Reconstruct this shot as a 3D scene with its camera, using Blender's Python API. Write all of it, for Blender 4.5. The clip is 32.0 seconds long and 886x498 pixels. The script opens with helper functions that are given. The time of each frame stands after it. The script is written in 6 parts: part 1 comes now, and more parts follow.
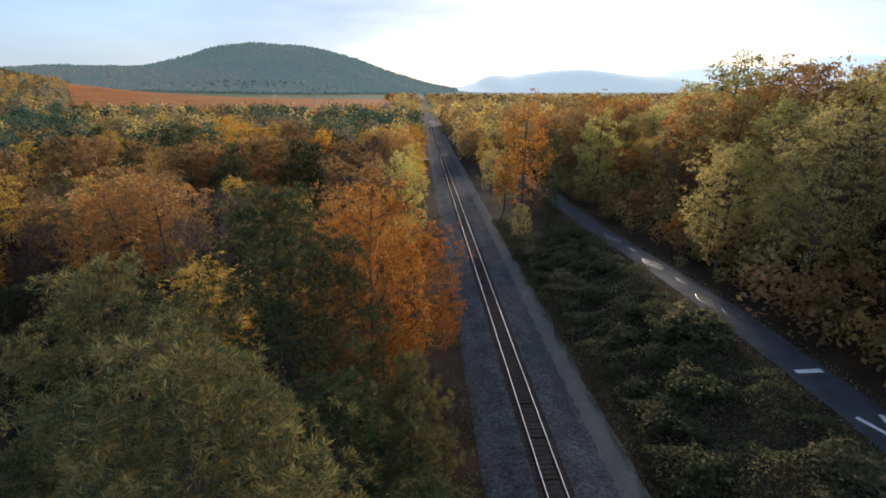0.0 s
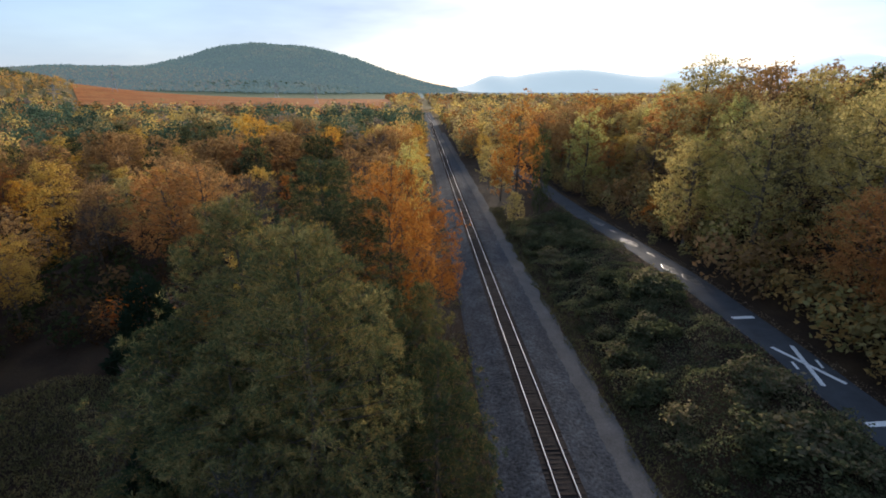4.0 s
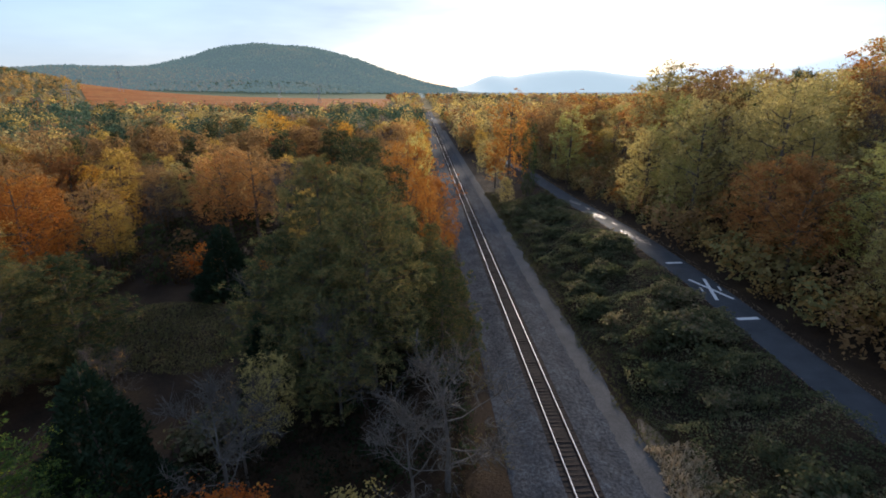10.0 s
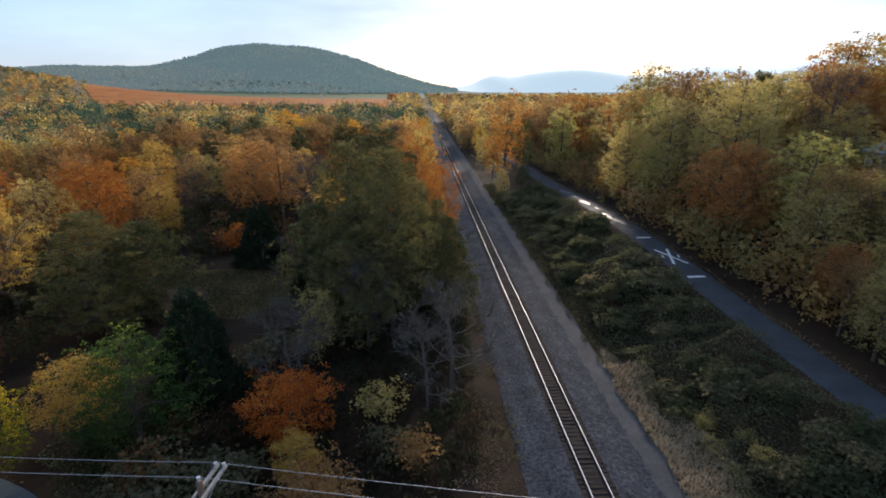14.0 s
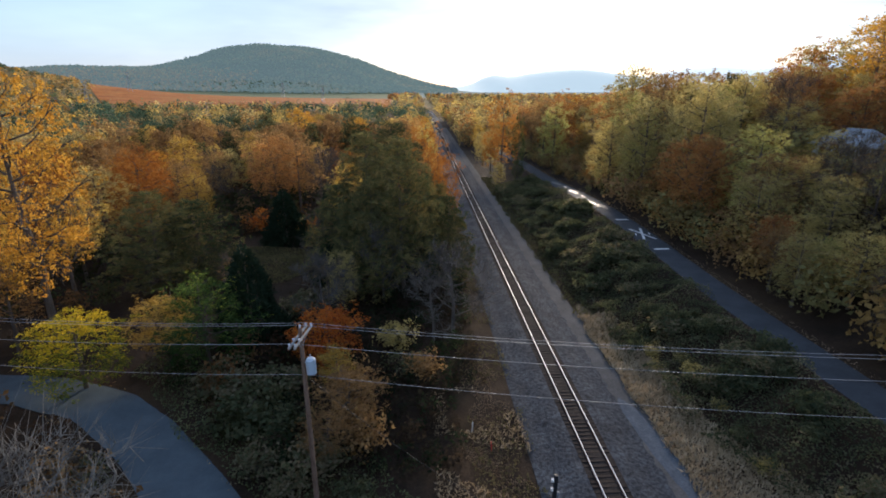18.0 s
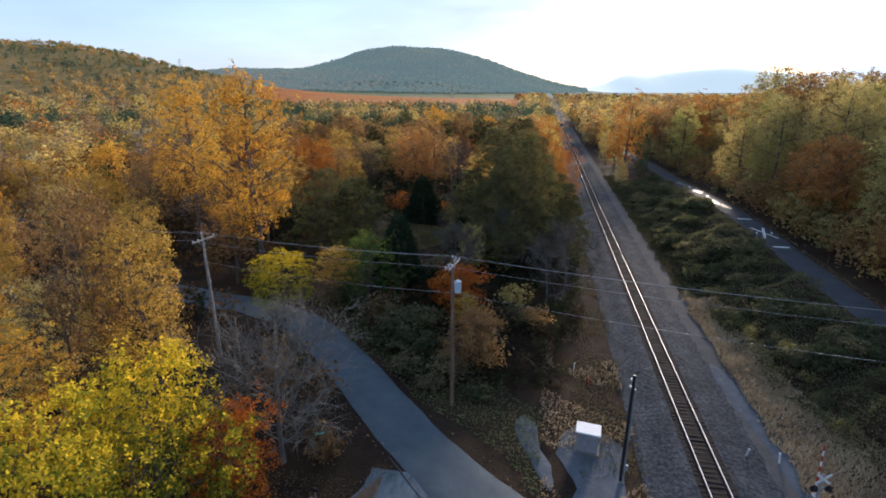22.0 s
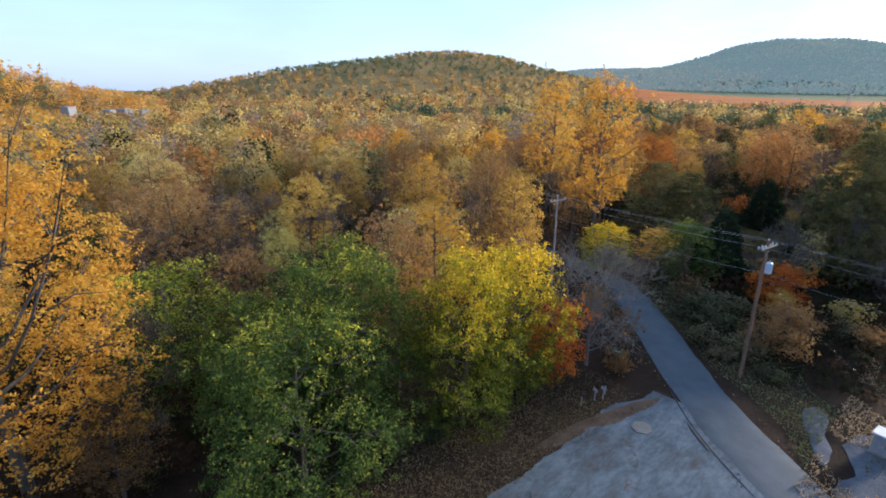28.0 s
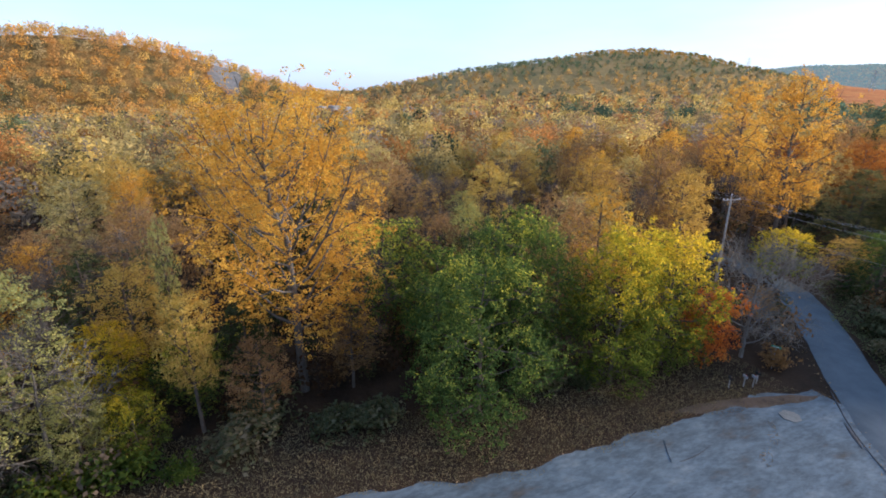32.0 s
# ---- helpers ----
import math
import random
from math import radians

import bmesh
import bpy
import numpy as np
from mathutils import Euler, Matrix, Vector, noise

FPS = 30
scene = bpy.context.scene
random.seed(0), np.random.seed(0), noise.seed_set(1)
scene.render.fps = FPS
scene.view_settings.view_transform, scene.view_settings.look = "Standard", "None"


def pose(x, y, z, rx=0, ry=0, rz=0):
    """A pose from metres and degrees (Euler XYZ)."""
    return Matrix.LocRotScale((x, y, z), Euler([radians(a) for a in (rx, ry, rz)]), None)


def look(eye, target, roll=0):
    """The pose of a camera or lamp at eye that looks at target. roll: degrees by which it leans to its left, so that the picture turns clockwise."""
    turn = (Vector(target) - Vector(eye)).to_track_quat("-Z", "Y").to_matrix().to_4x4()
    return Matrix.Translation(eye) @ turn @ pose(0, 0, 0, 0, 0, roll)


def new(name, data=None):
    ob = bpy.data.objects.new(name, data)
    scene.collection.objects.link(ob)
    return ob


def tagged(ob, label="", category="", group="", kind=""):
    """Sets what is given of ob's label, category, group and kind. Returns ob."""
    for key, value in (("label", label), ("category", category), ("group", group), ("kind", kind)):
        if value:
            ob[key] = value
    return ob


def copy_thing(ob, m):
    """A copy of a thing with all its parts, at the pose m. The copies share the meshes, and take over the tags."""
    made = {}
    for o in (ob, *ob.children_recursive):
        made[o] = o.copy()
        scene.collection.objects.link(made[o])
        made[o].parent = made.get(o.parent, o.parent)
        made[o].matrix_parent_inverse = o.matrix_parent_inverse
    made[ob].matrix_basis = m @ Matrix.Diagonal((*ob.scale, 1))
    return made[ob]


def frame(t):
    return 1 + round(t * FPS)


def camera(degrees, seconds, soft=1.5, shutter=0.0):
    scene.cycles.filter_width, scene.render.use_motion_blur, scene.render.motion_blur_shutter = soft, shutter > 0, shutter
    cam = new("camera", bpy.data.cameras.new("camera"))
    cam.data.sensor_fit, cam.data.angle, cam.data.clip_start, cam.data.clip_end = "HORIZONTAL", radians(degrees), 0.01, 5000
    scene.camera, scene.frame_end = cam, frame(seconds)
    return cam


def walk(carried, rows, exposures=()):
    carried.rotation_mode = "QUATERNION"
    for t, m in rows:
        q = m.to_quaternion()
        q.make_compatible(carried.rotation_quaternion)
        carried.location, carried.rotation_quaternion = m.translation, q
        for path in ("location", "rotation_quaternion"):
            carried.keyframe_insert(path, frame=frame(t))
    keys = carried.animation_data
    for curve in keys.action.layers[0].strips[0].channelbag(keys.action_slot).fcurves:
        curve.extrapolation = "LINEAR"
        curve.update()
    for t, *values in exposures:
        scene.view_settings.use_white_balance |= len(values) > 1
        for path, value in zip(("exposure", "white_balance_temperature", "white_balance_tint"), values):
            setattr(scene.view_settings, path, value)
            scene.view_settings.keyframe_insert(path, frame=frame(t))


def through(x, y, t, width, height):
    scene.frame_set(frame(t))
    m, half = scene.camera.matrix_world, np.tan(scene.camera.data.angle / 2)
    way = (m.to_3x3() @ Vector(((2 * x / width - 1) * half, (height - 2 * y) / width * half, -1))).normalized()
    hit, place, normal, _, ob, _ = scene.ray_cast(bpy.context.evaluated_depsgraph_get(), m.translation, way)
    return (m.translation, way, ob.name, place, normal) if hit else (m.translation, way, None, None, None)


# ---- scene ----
# ---------------------------------------------------------------- camera
cam = camera(83.7, 32.0, soft=1.8)
EYE, DIP = 28.30, -18.13
FLIGHT = [
    (0.0, -9.76, 0.00, -2.78),
    (0.5, -9.87, -1.47, -2.78),
    (1.0, -10.01, -2.88, -2.78),
    (1.5, -10.17, -4.25, -2.78),
    (2.0, -10.31, -5.60, -2.78),
    (2.5, -10.39, -6.93, -2.78),
    (3.0, -10.46, -8.29, -2.78),
    (3.5, -10.54, -9.67, -2.78),
    (5.5, -10.94, -15.47, -2.78),
    (6.0, -11.08, -16.91, -2.78),
    (6.5, -11.25, -18.35, -2.78),
    (7.0, -11.42, -19.82, -2.78),
    (7.5, -11.53, -21.38, -2.78),
    (8.0, -11.62, -22.96, -2.78),
    (8.5, -11.68, -24.57, -2.78),
    (9.0, -11.74, -26.18, -2.78),
    (9.5, -11.80, -27.78, -2.78),
    (10.0, -11.86, -29.40, -2.78),
    (10.5, -11.93, -31.04, -2.78),
    (11.0, -12.03, -32.65, -2.78),
    (11.5, -12.17, -34.25, -2.78),
    (12.0, -12.35, -35.86, -2.78),
    (12.5, -12.54, -37.46, -2.78),
    (13.0, -12.72, -39.08, -2.78),
    (13.5, -12.87, -40.73, -2.78),
    (14.0, -13.00, -42.34, -2.78),
    (14.5, -13.11, -43.87, -2.78),
    (16.5, -13.68, -49.94, -2.78),
    (17.0, -13.78, -51.46, -2.78),
    (17.5, -13.86, -53.00, -2.78),
    (18.0, -13.95, -54.57, -2.78),
    (18.5, -14.05, -56.10, -2.78),
    (19.0, -14.18, -57.62, -2.78),
    (19.5, -14.34, -59.12, -2.98),
    (20.0, -14.43, -60.68, -1.65),
    (20.5, -14.50, -62.25, 1.33),
    (21.0, -14.52, -63.73, 4.61),
    (21.5, -14.49, -65.15, 7.98),
    (22.0, -14.40, -66.52, 11.14),
    (22.5, -14.23, -67.86, 14.63),
    (23.0, -14.01, -69.15, 18.02),
    (23.5, -13.72, -70.40, 21.31),
    (24.0, -13.36, -71.63, 24.74),
    (24.5, -12.91, -72.77, 27.96),
    (25.0, -12.40, -73.79, 31.35),
    (25.5, -11.81, -74.78, 34.85),
    (27.5, -8.96, -78.97, 46.17),
    (28.0, -8.19, -79.98, 48.54),
    (28.5, -7.38, -80.91, 51.04),
    (29.0, -6.53, -81.78, 53.36),
    (29.5, -5.66, -82.61, 55.74),
    (30.0, -4.76, -83.41, 58.20),
    (30.5, -3.80, -84.25, 60.31),
    (31.0, -2.79, -85.03, 61.87),
    (31.5, -1.77, -85.75, 63.95),
    (32.0, -0.76, -86.46, 67.64),
]
EXPOSURE = [(0.0, 0.90, 6300, 11), (10.0, 1.02, 6300, 12), (19.5, 1.10, 6300, 12), (24.0, 1.27, 6180, 14), (28.0, 1.52, 6000, 14), (32.0, 1.65, 6020, 15)]
walk(cam, [(t, pose(x, y, EYE, 90 + DIP, 0, yaw)) for t, x, y, yaw in FLIGHT], EXPOSURE)

# ---------------------------------------------------------------- sky and sun
SUN_AZ, SUN_EL = 16.0, 14.0          # degrees right of the track's direction, above the horizon
world = bpy.data.worlds.new("sky")
scene.world = world
world.use_nodes = True
wn, wl = world.node_tree.nodes, world.node_tree.links
sky = wn.new("ShaderNodeTexSky")
sky.sky_type, sky.sun_disc = "NISHITA", False
sky.sun_elevation, sky.sun_rotation = radians(SUN_EL), radians(SUN_AZ)
sky.air_density, sky.dust_density, sky.ozone_density = 1.0, 0.8, 2.5
# thin bright cloud drawn over the blue
co, mp, cn = wn.new("ShaderNodeTexCoord"), wn.new("ShaderNodeMapping"), wn.new("ShaderNodeTexNoise")
mp.inputs["Scale"].default_value = (1.0, 1.0, 4.5)
cn.inputs["Scale"].default_value, cn.inputs["Detail"].default_value, cn.inputs["Roughness"].default_value = 1.3, 5, 0.55
cr = wn.new("ShaderNodeValToRGB")
cr.color_ramp.elements[0].position, cr.color_ramp.elements[1].position = 0.30, 0.72
cr.color_ramp.elements[0].color, cr.color_ramp.elements[1].color = (0.66, 0.66, 0.66, 1), (0.92, 0.92, 0.92, 1)
cm = wn.new("ShaderNodeMix")
cm.data_type = "RGBA"
cm.inputs["B"].default_value = (1.12, 1.48, 2.14, 1)
wl.new(co.outputs["Generated"], mp.inputs[0])
wl.new(mp.outputs[0], cn.inputs["Vector"])
wl.new(cn.outputs["Fac"], cr.inputs[0])
wl.new(cr.outputs[0], cm.inputs["Factor"])
wl.new(sky.outputs[0], cm.inputs["A"])
wl.new(cm.outputs["Result"], wn["Background"].inputs["Color"])
wn["Background"].inputs["Strength"].default_value = 0.175
sun_data = bpy.data.lights.new("sun", "SUN")
sun_data.energy, sun_data.angle, sun_data.color = 2.4, radians(8), (1.0, 0.84, 0.66)
sun = new("sun", sun_data)
sun.matrix_world = look((0, 0, 60), (-math.sin(radians(SUN_AZ)) * 60, -math.cos(radians(SUN_AZ)) * 60, 60 - 60 * math.tan(radians(SUN_EL))))

# ---------------------------------------------------------------- materials


def material(name, rough=0.9, metal=0.0):
    m = bpy.data.materials.new(name)
    m.use_nodes = True
    nt = m.node_tree
    b = nt.nodes["Principled BSDF"]
    b.inputs["Roughness"].default_value, b.inputs["Metallic"].default_value = rough, metal
    b.inputs["Specular IOR Level"].default_value = 0.3
    return m, nt, b


def ramp(nt, fac, stops):
    r = nt.nodes.new("ShaderNodeValToRGB")
    while len(r.color_ramp.elements) < len(stops):
        r.color_ramp.elements.new(0.5)
    for e, (p, c) in zip(r.color_ramp.elements, stops):
        e.position, e.color = p, (*c, 1)
    nt.links.new(fac, r.inputs[0])
    return r.outputs[0]


def noise_tex(nt, scale, detail=4, rough=0.6, coords="Object", stretch=None):
    t = nt.nodes.new("ShaderNodeTexCoord")
    n = nt.nodes.new("ShaderNodeTexNoise")
    n.inputs["Scale"].default_value, n.inputs["Detail"].default_value, n.inputs["Roughness"].default_value = scale, detail, rough
    src = t.outputs[coords]
    if stretch:
        mp = nt.nodes.new("ShaderNodeMapping")
        mp.inputs["Scale"].default_value = stretch
        nt.links.new(src, mp.inputs[0])
        src = mp.outputs[0]
    nt.links.new(src, n.inputs["Vector"])
    return n.outputs["Fac"]


def mixc(nt, fac, a, b, kind="MIX"):
    m = nt.nodes.new("ShaderNodeMix")
    m.data_type, m.blend_type = "RGBA", kind
    for sock, v in ((m.inputs["Factor"], fac), (m.inputs["A"], a), (m.inputs["B"], b)):
        if isinstance(v, (int, float)):
            sock.default_value = v
        elif isinstance(v, tuple):
            sock.default_value = (*v, 1)
        else:
            nt.links.new(v, sock)
    return m.outputs["Result"]


def bump(nt, b, height, strength=0.5, dist=0.05):
    n = nt.nodes.new("ShaderNodeBump")
    n.inputs["Strength"].default_value, n.inputs["Distance"].default_value = strength, dist
    nt.links.new(height, n.inputs["Height"])
    nt.links.new(n.outputs[0], b.inputs["Normal"])


def surface(name, stops, scale=1.0, fine=12.0, rough=0.9, bumped=0.5, dist=0.04, metal=0.0, stretch=None, grainy=0.45):
    """A ground, stone or wood surface: a broad and a fine variation, and relief."""
    m, nt, b = material(name, rough, metal)
    broad, grain = noise_tex(nt, scale, 5, 0.65, stretch=stretch), noise_tex(nt, fine, 4, 0.7, stretch=stretch)
    col = ramp(nt, broad, stops)
    col = mixc(nt, grainy, col, ramp(nt, grain, [(0.35, (0.35, 0.35, 0.35)), (0.65, (1.25, 1.25, 1.25))]), "MULTIPLY")
    nt.links.new(col, b.inputs["Base Color"])
    bump(nt, b, grain, bumped, dist)
    if rough > 0.8:
        b.inputs["Specular IOR Level"].default_value = 0.1
    return m


def leaf_material(name, stops, clump=0.35, through=0.58, rise=0.0, dull=0.17):
    """Foliage: each leaf its own tone, tones drifting over the crown and from tree to tree."""
    stops = [(q, tuple((1 - dull) * k + dull * (0.3 * c[0] + 0.6 * c[1] + 0.1 * c[2]) for k in c)) for q, c in stops]
    m = bpy.data.materials.new(name)
    m.use_nodes = True
    nt = m.node_tree
    for n in list(nt.nodes):
        nt.nodes.remove(n)
    out = nt.nodes.new("ShaderNodeOutputMaterial")
    geo, info = nt.nodes.new("ShaderNodeNewGeometry"), nt.nodes.new("ShaderNodeObjectInfo")
    add = nt.nodes.new("ShaderNodeMath")
    add.operation = "MULTIPLY_ADD"
    nt.links.new(geo.outputs["Random Per Island"], add.inputs[0])
    add.inputs[1].default_value = 0.44
    sub = nt.nodes.new("ShaderNodeMath")
    sub.operation = "MULTIPLY_ADD"
    nt.links.new(noise_tex(nt, clump, 2, 0.5), sub.inputs[0])
    sub.inputs[1].default_value = 0.9
    off = nt.nodes.new("ShaderNodeMath")
    off.operation = "MULTIPLY_ADD"
    nt.links.new(info.outputs["Random"], off.inputs[0])
    off.inputs[1].default_value, off.inputs[2].default_value = 0.36, -0.36
    off.inputs[2].default_value = -0.30
    nt.links.new(off.outputs[0], sub.inputs[2])
    nt.links.new(sub.outputs[0], add.inputs[2])
    fac = add.outputs[0]
    if rise:  # leaves turn first at the top of the crown
        tc, sp, up = nt.nodes.new("ShaderNodeTexCoord"), nt.nodes.new("ShaderNodeSeparateXYZ"), nt.nodes.new("ShaderNodeMath")
        up.operation = "MULTIPLY_ADD"
        nt.links.new(tc.outputs["Object"], sp.inputs[0])
        nt.links.new(sp.outputs["Z"], up.inputs[0])
        up.inputs[1].default_value = rise
        sh = nt.nodes.new("ShaderNodeMath")
        sh.operation = "SUBTRACT"
        nt.links.new(fac, sh.inputs[0])
        sh.inputs[1].default_value = rise * 8.5
        nt.links.new(sh.outputs[0], up.inputs[2])
        fac = up.outputs[0]
    col = ramp(nt, fac, stops)
    d, t = nt.nodes.new("ShaderNodeBsdfDiffuse"), nt.nodes.new("ShaderNodeBsdfTranslucent")
    mx = nt.nodes.new("ShaderNodeMixShader")
    mx.inputs[0].default_value = through
    nt.links.new(col, d.inputs[0])
    nt.links.new(mixc(nt, 1.0, col, (1.2, 1.12, 0.9), "MULTIPLY"), t.inputs[0])
    nt.links.new(d.outputs[0], mx.inputs[1])
    nt.links.new(t.outputs[0], mx.inputs[2])
    nt.links.new(mx.outputs[0], out.inputs[0])
    return m


def toned_material(name, through=0.55, glow=None):
    """Foliage of far woods: the tone of each tree is stored with it. An optional emission paints in distance haze."""
    m = leaf_material(name, [(0.0, (0.75, 0.75, 0.75)), (1.0, (1.25, 1.25, 1.25))], 0.02, through)
    nt = m.node_tree
    at = nt.nodes.new("ShaderNodeAttribute")
    at.attribute_name = "tone"
    geo = [n for n in nt.nodes if n.type == "NEW_GEOMETRY"][0]
    col = mixc(nt, 1.0, at.outputs["Color"], ramp(nt, geo.outputs["Random Per Island"], [(0.0, (0.72, 0.72, 0.72)), (1.0, (1.0, 1.0, 1.0))]), "MULTIPLY")
    for n in nt.nodes:
        if n.type in ("BSDF_DIFFUSE", "BSDF_TRANSLUCENT"):
            nt.links.new(col, n.inputs[0])
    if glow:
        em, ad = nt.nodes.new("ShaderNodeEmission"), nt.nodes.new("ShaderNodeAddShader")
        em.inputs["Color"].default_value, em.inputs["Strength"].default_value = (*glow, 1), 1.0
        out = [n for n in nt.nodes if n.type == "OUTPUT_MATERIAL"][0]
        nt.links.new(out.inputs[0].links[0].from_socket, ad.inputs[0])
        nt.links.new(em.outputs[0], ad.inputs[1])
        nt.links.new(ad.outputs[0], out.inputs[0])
    return m


LEAF = {
    "orange": leaf_material("leaves_orange", [(0.0, (0.14, 0.045, 0.012)), (0.35, (0.31, 0.11, 0.02)), (0.65, (0.42, 0.165, 0.026)), (0.95, (0.50, 0.245, 0.04))], dull=0.09),
    "rust": leaf_material("leaves_rust", [(0.0, (0.17, 0.065, 0.022)), (0.35, (0.38, 0.15, 0.04)), (0.65, (0.50, 0.225, 0.055)), (0.95, (0.60, 0.33, 0.08))], dull=0.15),
    "ivy": leaf_material("leaves_ivy", [(0.0, (0.022, 0.04, 0.018)), (0.5, (0.055, 0.085, 0.03)), (0.95, (0.13, 0.16, 0.05))]),
    "lime": leaf_material("leaves_lime", [(0.0, (0.16, 0.17, 0.05)), (0.4, (0.36, 0.36, 0.09)), (0.7, (0.54, 0.50, 0.12)), (0.95, (0.68, 0.58, 0.14))]),
    "pine_old_lit": leaf_material("needles_old_and_lit", [(0.1, (0.20, 0.12, 0.03)), (0.9, (0.44, 0.29, 0.08))], 0.5, 0.3),
    "gold": leaf_material("leaves_gold", [(0.0, (0.18, 0.11, 0.03)), (0.35, (0.43, 0.27, 0.06)), (0.65, (0.60, 0.405, 0.08)), (0.95, (0.74, 0.57, 0.13))], dull=0.08),
    "amber": leaf_material("leaves_amber", [(0.0, (0.20, 0.09, 0.02)), (0.35, (0.48, 0.245, 0.04)), (0.65, (0.66, 0.375, 0.06)), (0.95, (0.78, 0.53, 0.10))], dull=0.02),
    "yellow": leaf_material("leaves_yellow", [(0.0, (0.06, 0.10, 0.025)), (0.42, (0.15, 0.19, 0.03)), (0.68, (0.50, 0.41, 0.03)), (0.95, (0.82, 0.58, 0.04))], rise=0.045, dull=0.02),
    "brown": leaf_material("leaves_brown", [(0.0, (0.12, 0.07, 0.035)), (0.4, (0.27, 0.155, 0.06)), (0.7, (0.38, 0.22, 0.08)), (0.95, (0.48, 0.30, 0.10))], dull=0.15),
    "olive": leaf_material("leaves_olive", [(0.0, (0.17, 0.15, 0.06)), (0.4, (0.39, 0.32, 0.11)), (0.7, (0.57, 0.45, 0.13)), (0.95, (0.70, 0.54, 0.14))]),
    "green": leaf_material("leaves_green", [(0.0, (0.03, 0.068, 0.026)), (0.45, (0.075, 0.13, 0.04)), (0.68, (0.18, 0.24, 0.05)), (0.93, (0.70, 0.62, 0.062))], rise=0.02, dull=0.03),
    "pale": leaf_material("leaves_pale", [(0.0, (0.20, 0.165, 0.07)), (0.4, (0.39, 0.32, 0.115)), (0.7, (0.53, 0.43, 0.125)), (0.95, (0.66, 0.52, 0.12))], dull=0.08),
    "red": leaf_material("leaves_red", [(0.0, (0.24, 0.05, 0.015)), (0.4, (0.54, 0.15, 0.028)), (0.75, (0.66, 0.27, 0.04)), (0.95, (0.70, 0.40, 0.06))], dull=0.05),
    "pine": leaf_material("needles_pine", [(0.0, (0.016, 0.036, 0.018)), (0.4, (0.046, 0.078, 0.035)), (0.72, (0.12, 0.14, 0.05)), (0.97, (0.42, 0.33, 0.09))], 0.55, through=0.3),
    "cedar": leaf_material("needles_cedar", [(0.1, (0.012, 0.025, 0.014)), (0.9, (0.035, 0.06, 0.03))], through=0.1),
    "kudzu": leaf_material("vine_leaves", [(0.0, (0.040, 0.055, 0.030)), (0.35, (0.085, 0.11, 0.052)), (0.58, (0.15, 0.155, 0.078)), (0.78, (0.25, 0.205, 0.12)), (1.0, (0.34, 0.27, 0.16))], 0.22),
    "straw": leaf_material("dry_grass", [(0.1, (0.30, 0.21, 0.12)), (0.9, (0.62, 0.48, 0.29))], 0.3, 0.2),
    "grass": leaf_material("verge_grass", [(0.1, (0.06, 0.065, 0.022)), (0.6, (0.16, 0.145, 0.05)), (0.95, (0.30, 0.22, 0.09))], 0.3, 0.2),
    "verge": leaf_material("verge_litter", [(0.1, (0.12, 0.10, 0.05)), (0.6, (0.20, 0.16, 0.075)), (0.95, (0.34, 0.25, 0.10))], 0.4, 0.1),
    "weeds": leaf_material("roadside_weeds", [(0.1, (0.05, 0.075, 0.03)), (0.6, (0.12, 0.15, 0.06)), (0.95, (0.22, 0.22, 0.09))], 0.3, 0.3),
    "tan": leaf_material("tan_leaves", [(0.1, (0.15, 0.095, 0.055)), (0.9, (0.40, 0.27, 0.15))], 0.4, 0.1),
    "litter": leaf_material("fallen_leaves", [(0.1, (0.12, 0.07, 0.035)), (0.6, (0.28, 0.18, 0.075)), (0.95, (0.50, 0.32, 0.11))], 0.4, 0.1),
}
WOODS = toned_material("far_foliage")
# far hill trees: blue-grey distance haze painted in as emission
HAZY_WOODS = toned_material("hazed_foliage", 0.15, glow=(0.050, 0.073, 0.085))
RIDGE_WOODS = toned_material("ridge_foliage", 0.45)
BARK = surface("bark", [(0.3, (0.09, 0.07, 0.055)), (0.7, (0.19, 0.155, 0.125))], 1.5, 14, 0.95, 0.7, 0.05, stretch=(1, 1, 0.2))
GREY_BARK = surface("grey_bark", [(0.3, (0.13, 0.12, 0.105)), (0.7, (0.25, 0.23, 0.205))], 1.2, 10, 0.9, 0.5, 0.03, stretch=(1, 1, 0.25))
PALE_BARK = surface("pale_bark", [(0.3, (0.085, 0.076, 0.065)), (0.7, (0.18, 0.16, 0.14))], 1.2, 10, 0.9, 0.5, 0.03, stretch=(1, 1, 0.25))
FLOOR = surface("forest_floor", [(0.3, (0.018, 0.014, 0.010)), (0.5, (0.040, 0.026, 0.017)), (0.65, (0.062, 0.040, 0.022)), (0.8, (0.035, 0.036, 0.017))], 0.12, 4.0, 0.97, 0.8, 0.15)
BALLAST = surface("ballast_stone", [(0.35, (0.042, 0.046, 0.054)), (0.65, (0.074, 0.081, 0.092))], 0.35, 3.2, 0.95, 1.0, 0.10, grainy=1.0)
DIRT = surface("gravel_dirt", [(0.3, (0.075, 0.072, 0.070)), (0.7, (0.115, 0.110, 0.107))], 0.4, 8.0, 0.95, 0.6, 0.03)
CRIB = surface("stained_ballast", [(0.35, (0.022, 0.018, 0.016)), (0.65, (0.044, 0.036, 0.032))], 0.6, 8.0, 0.95, 0.8, 0.05)
CANOPY = surface("hill_canopy", [(0.3, (0.10, 0.09, 0.04)), (0.45, (0.20, 0.14, 0.05)), (0.6, (0.34, 0.19, 0.06)), (0.75, (0.16, 0.13, 0.05))], 0.03, 0.16, 0.97, 1.0, 6.0)
HAZED_CANOPY = surface("hazed_canopy", [(0.3, (0.055, 0.07, 0.04)), (0.7, (0.09, 0.088, 0.045))], 0.012, 0.16, 0.97, 0.6, 4.0)
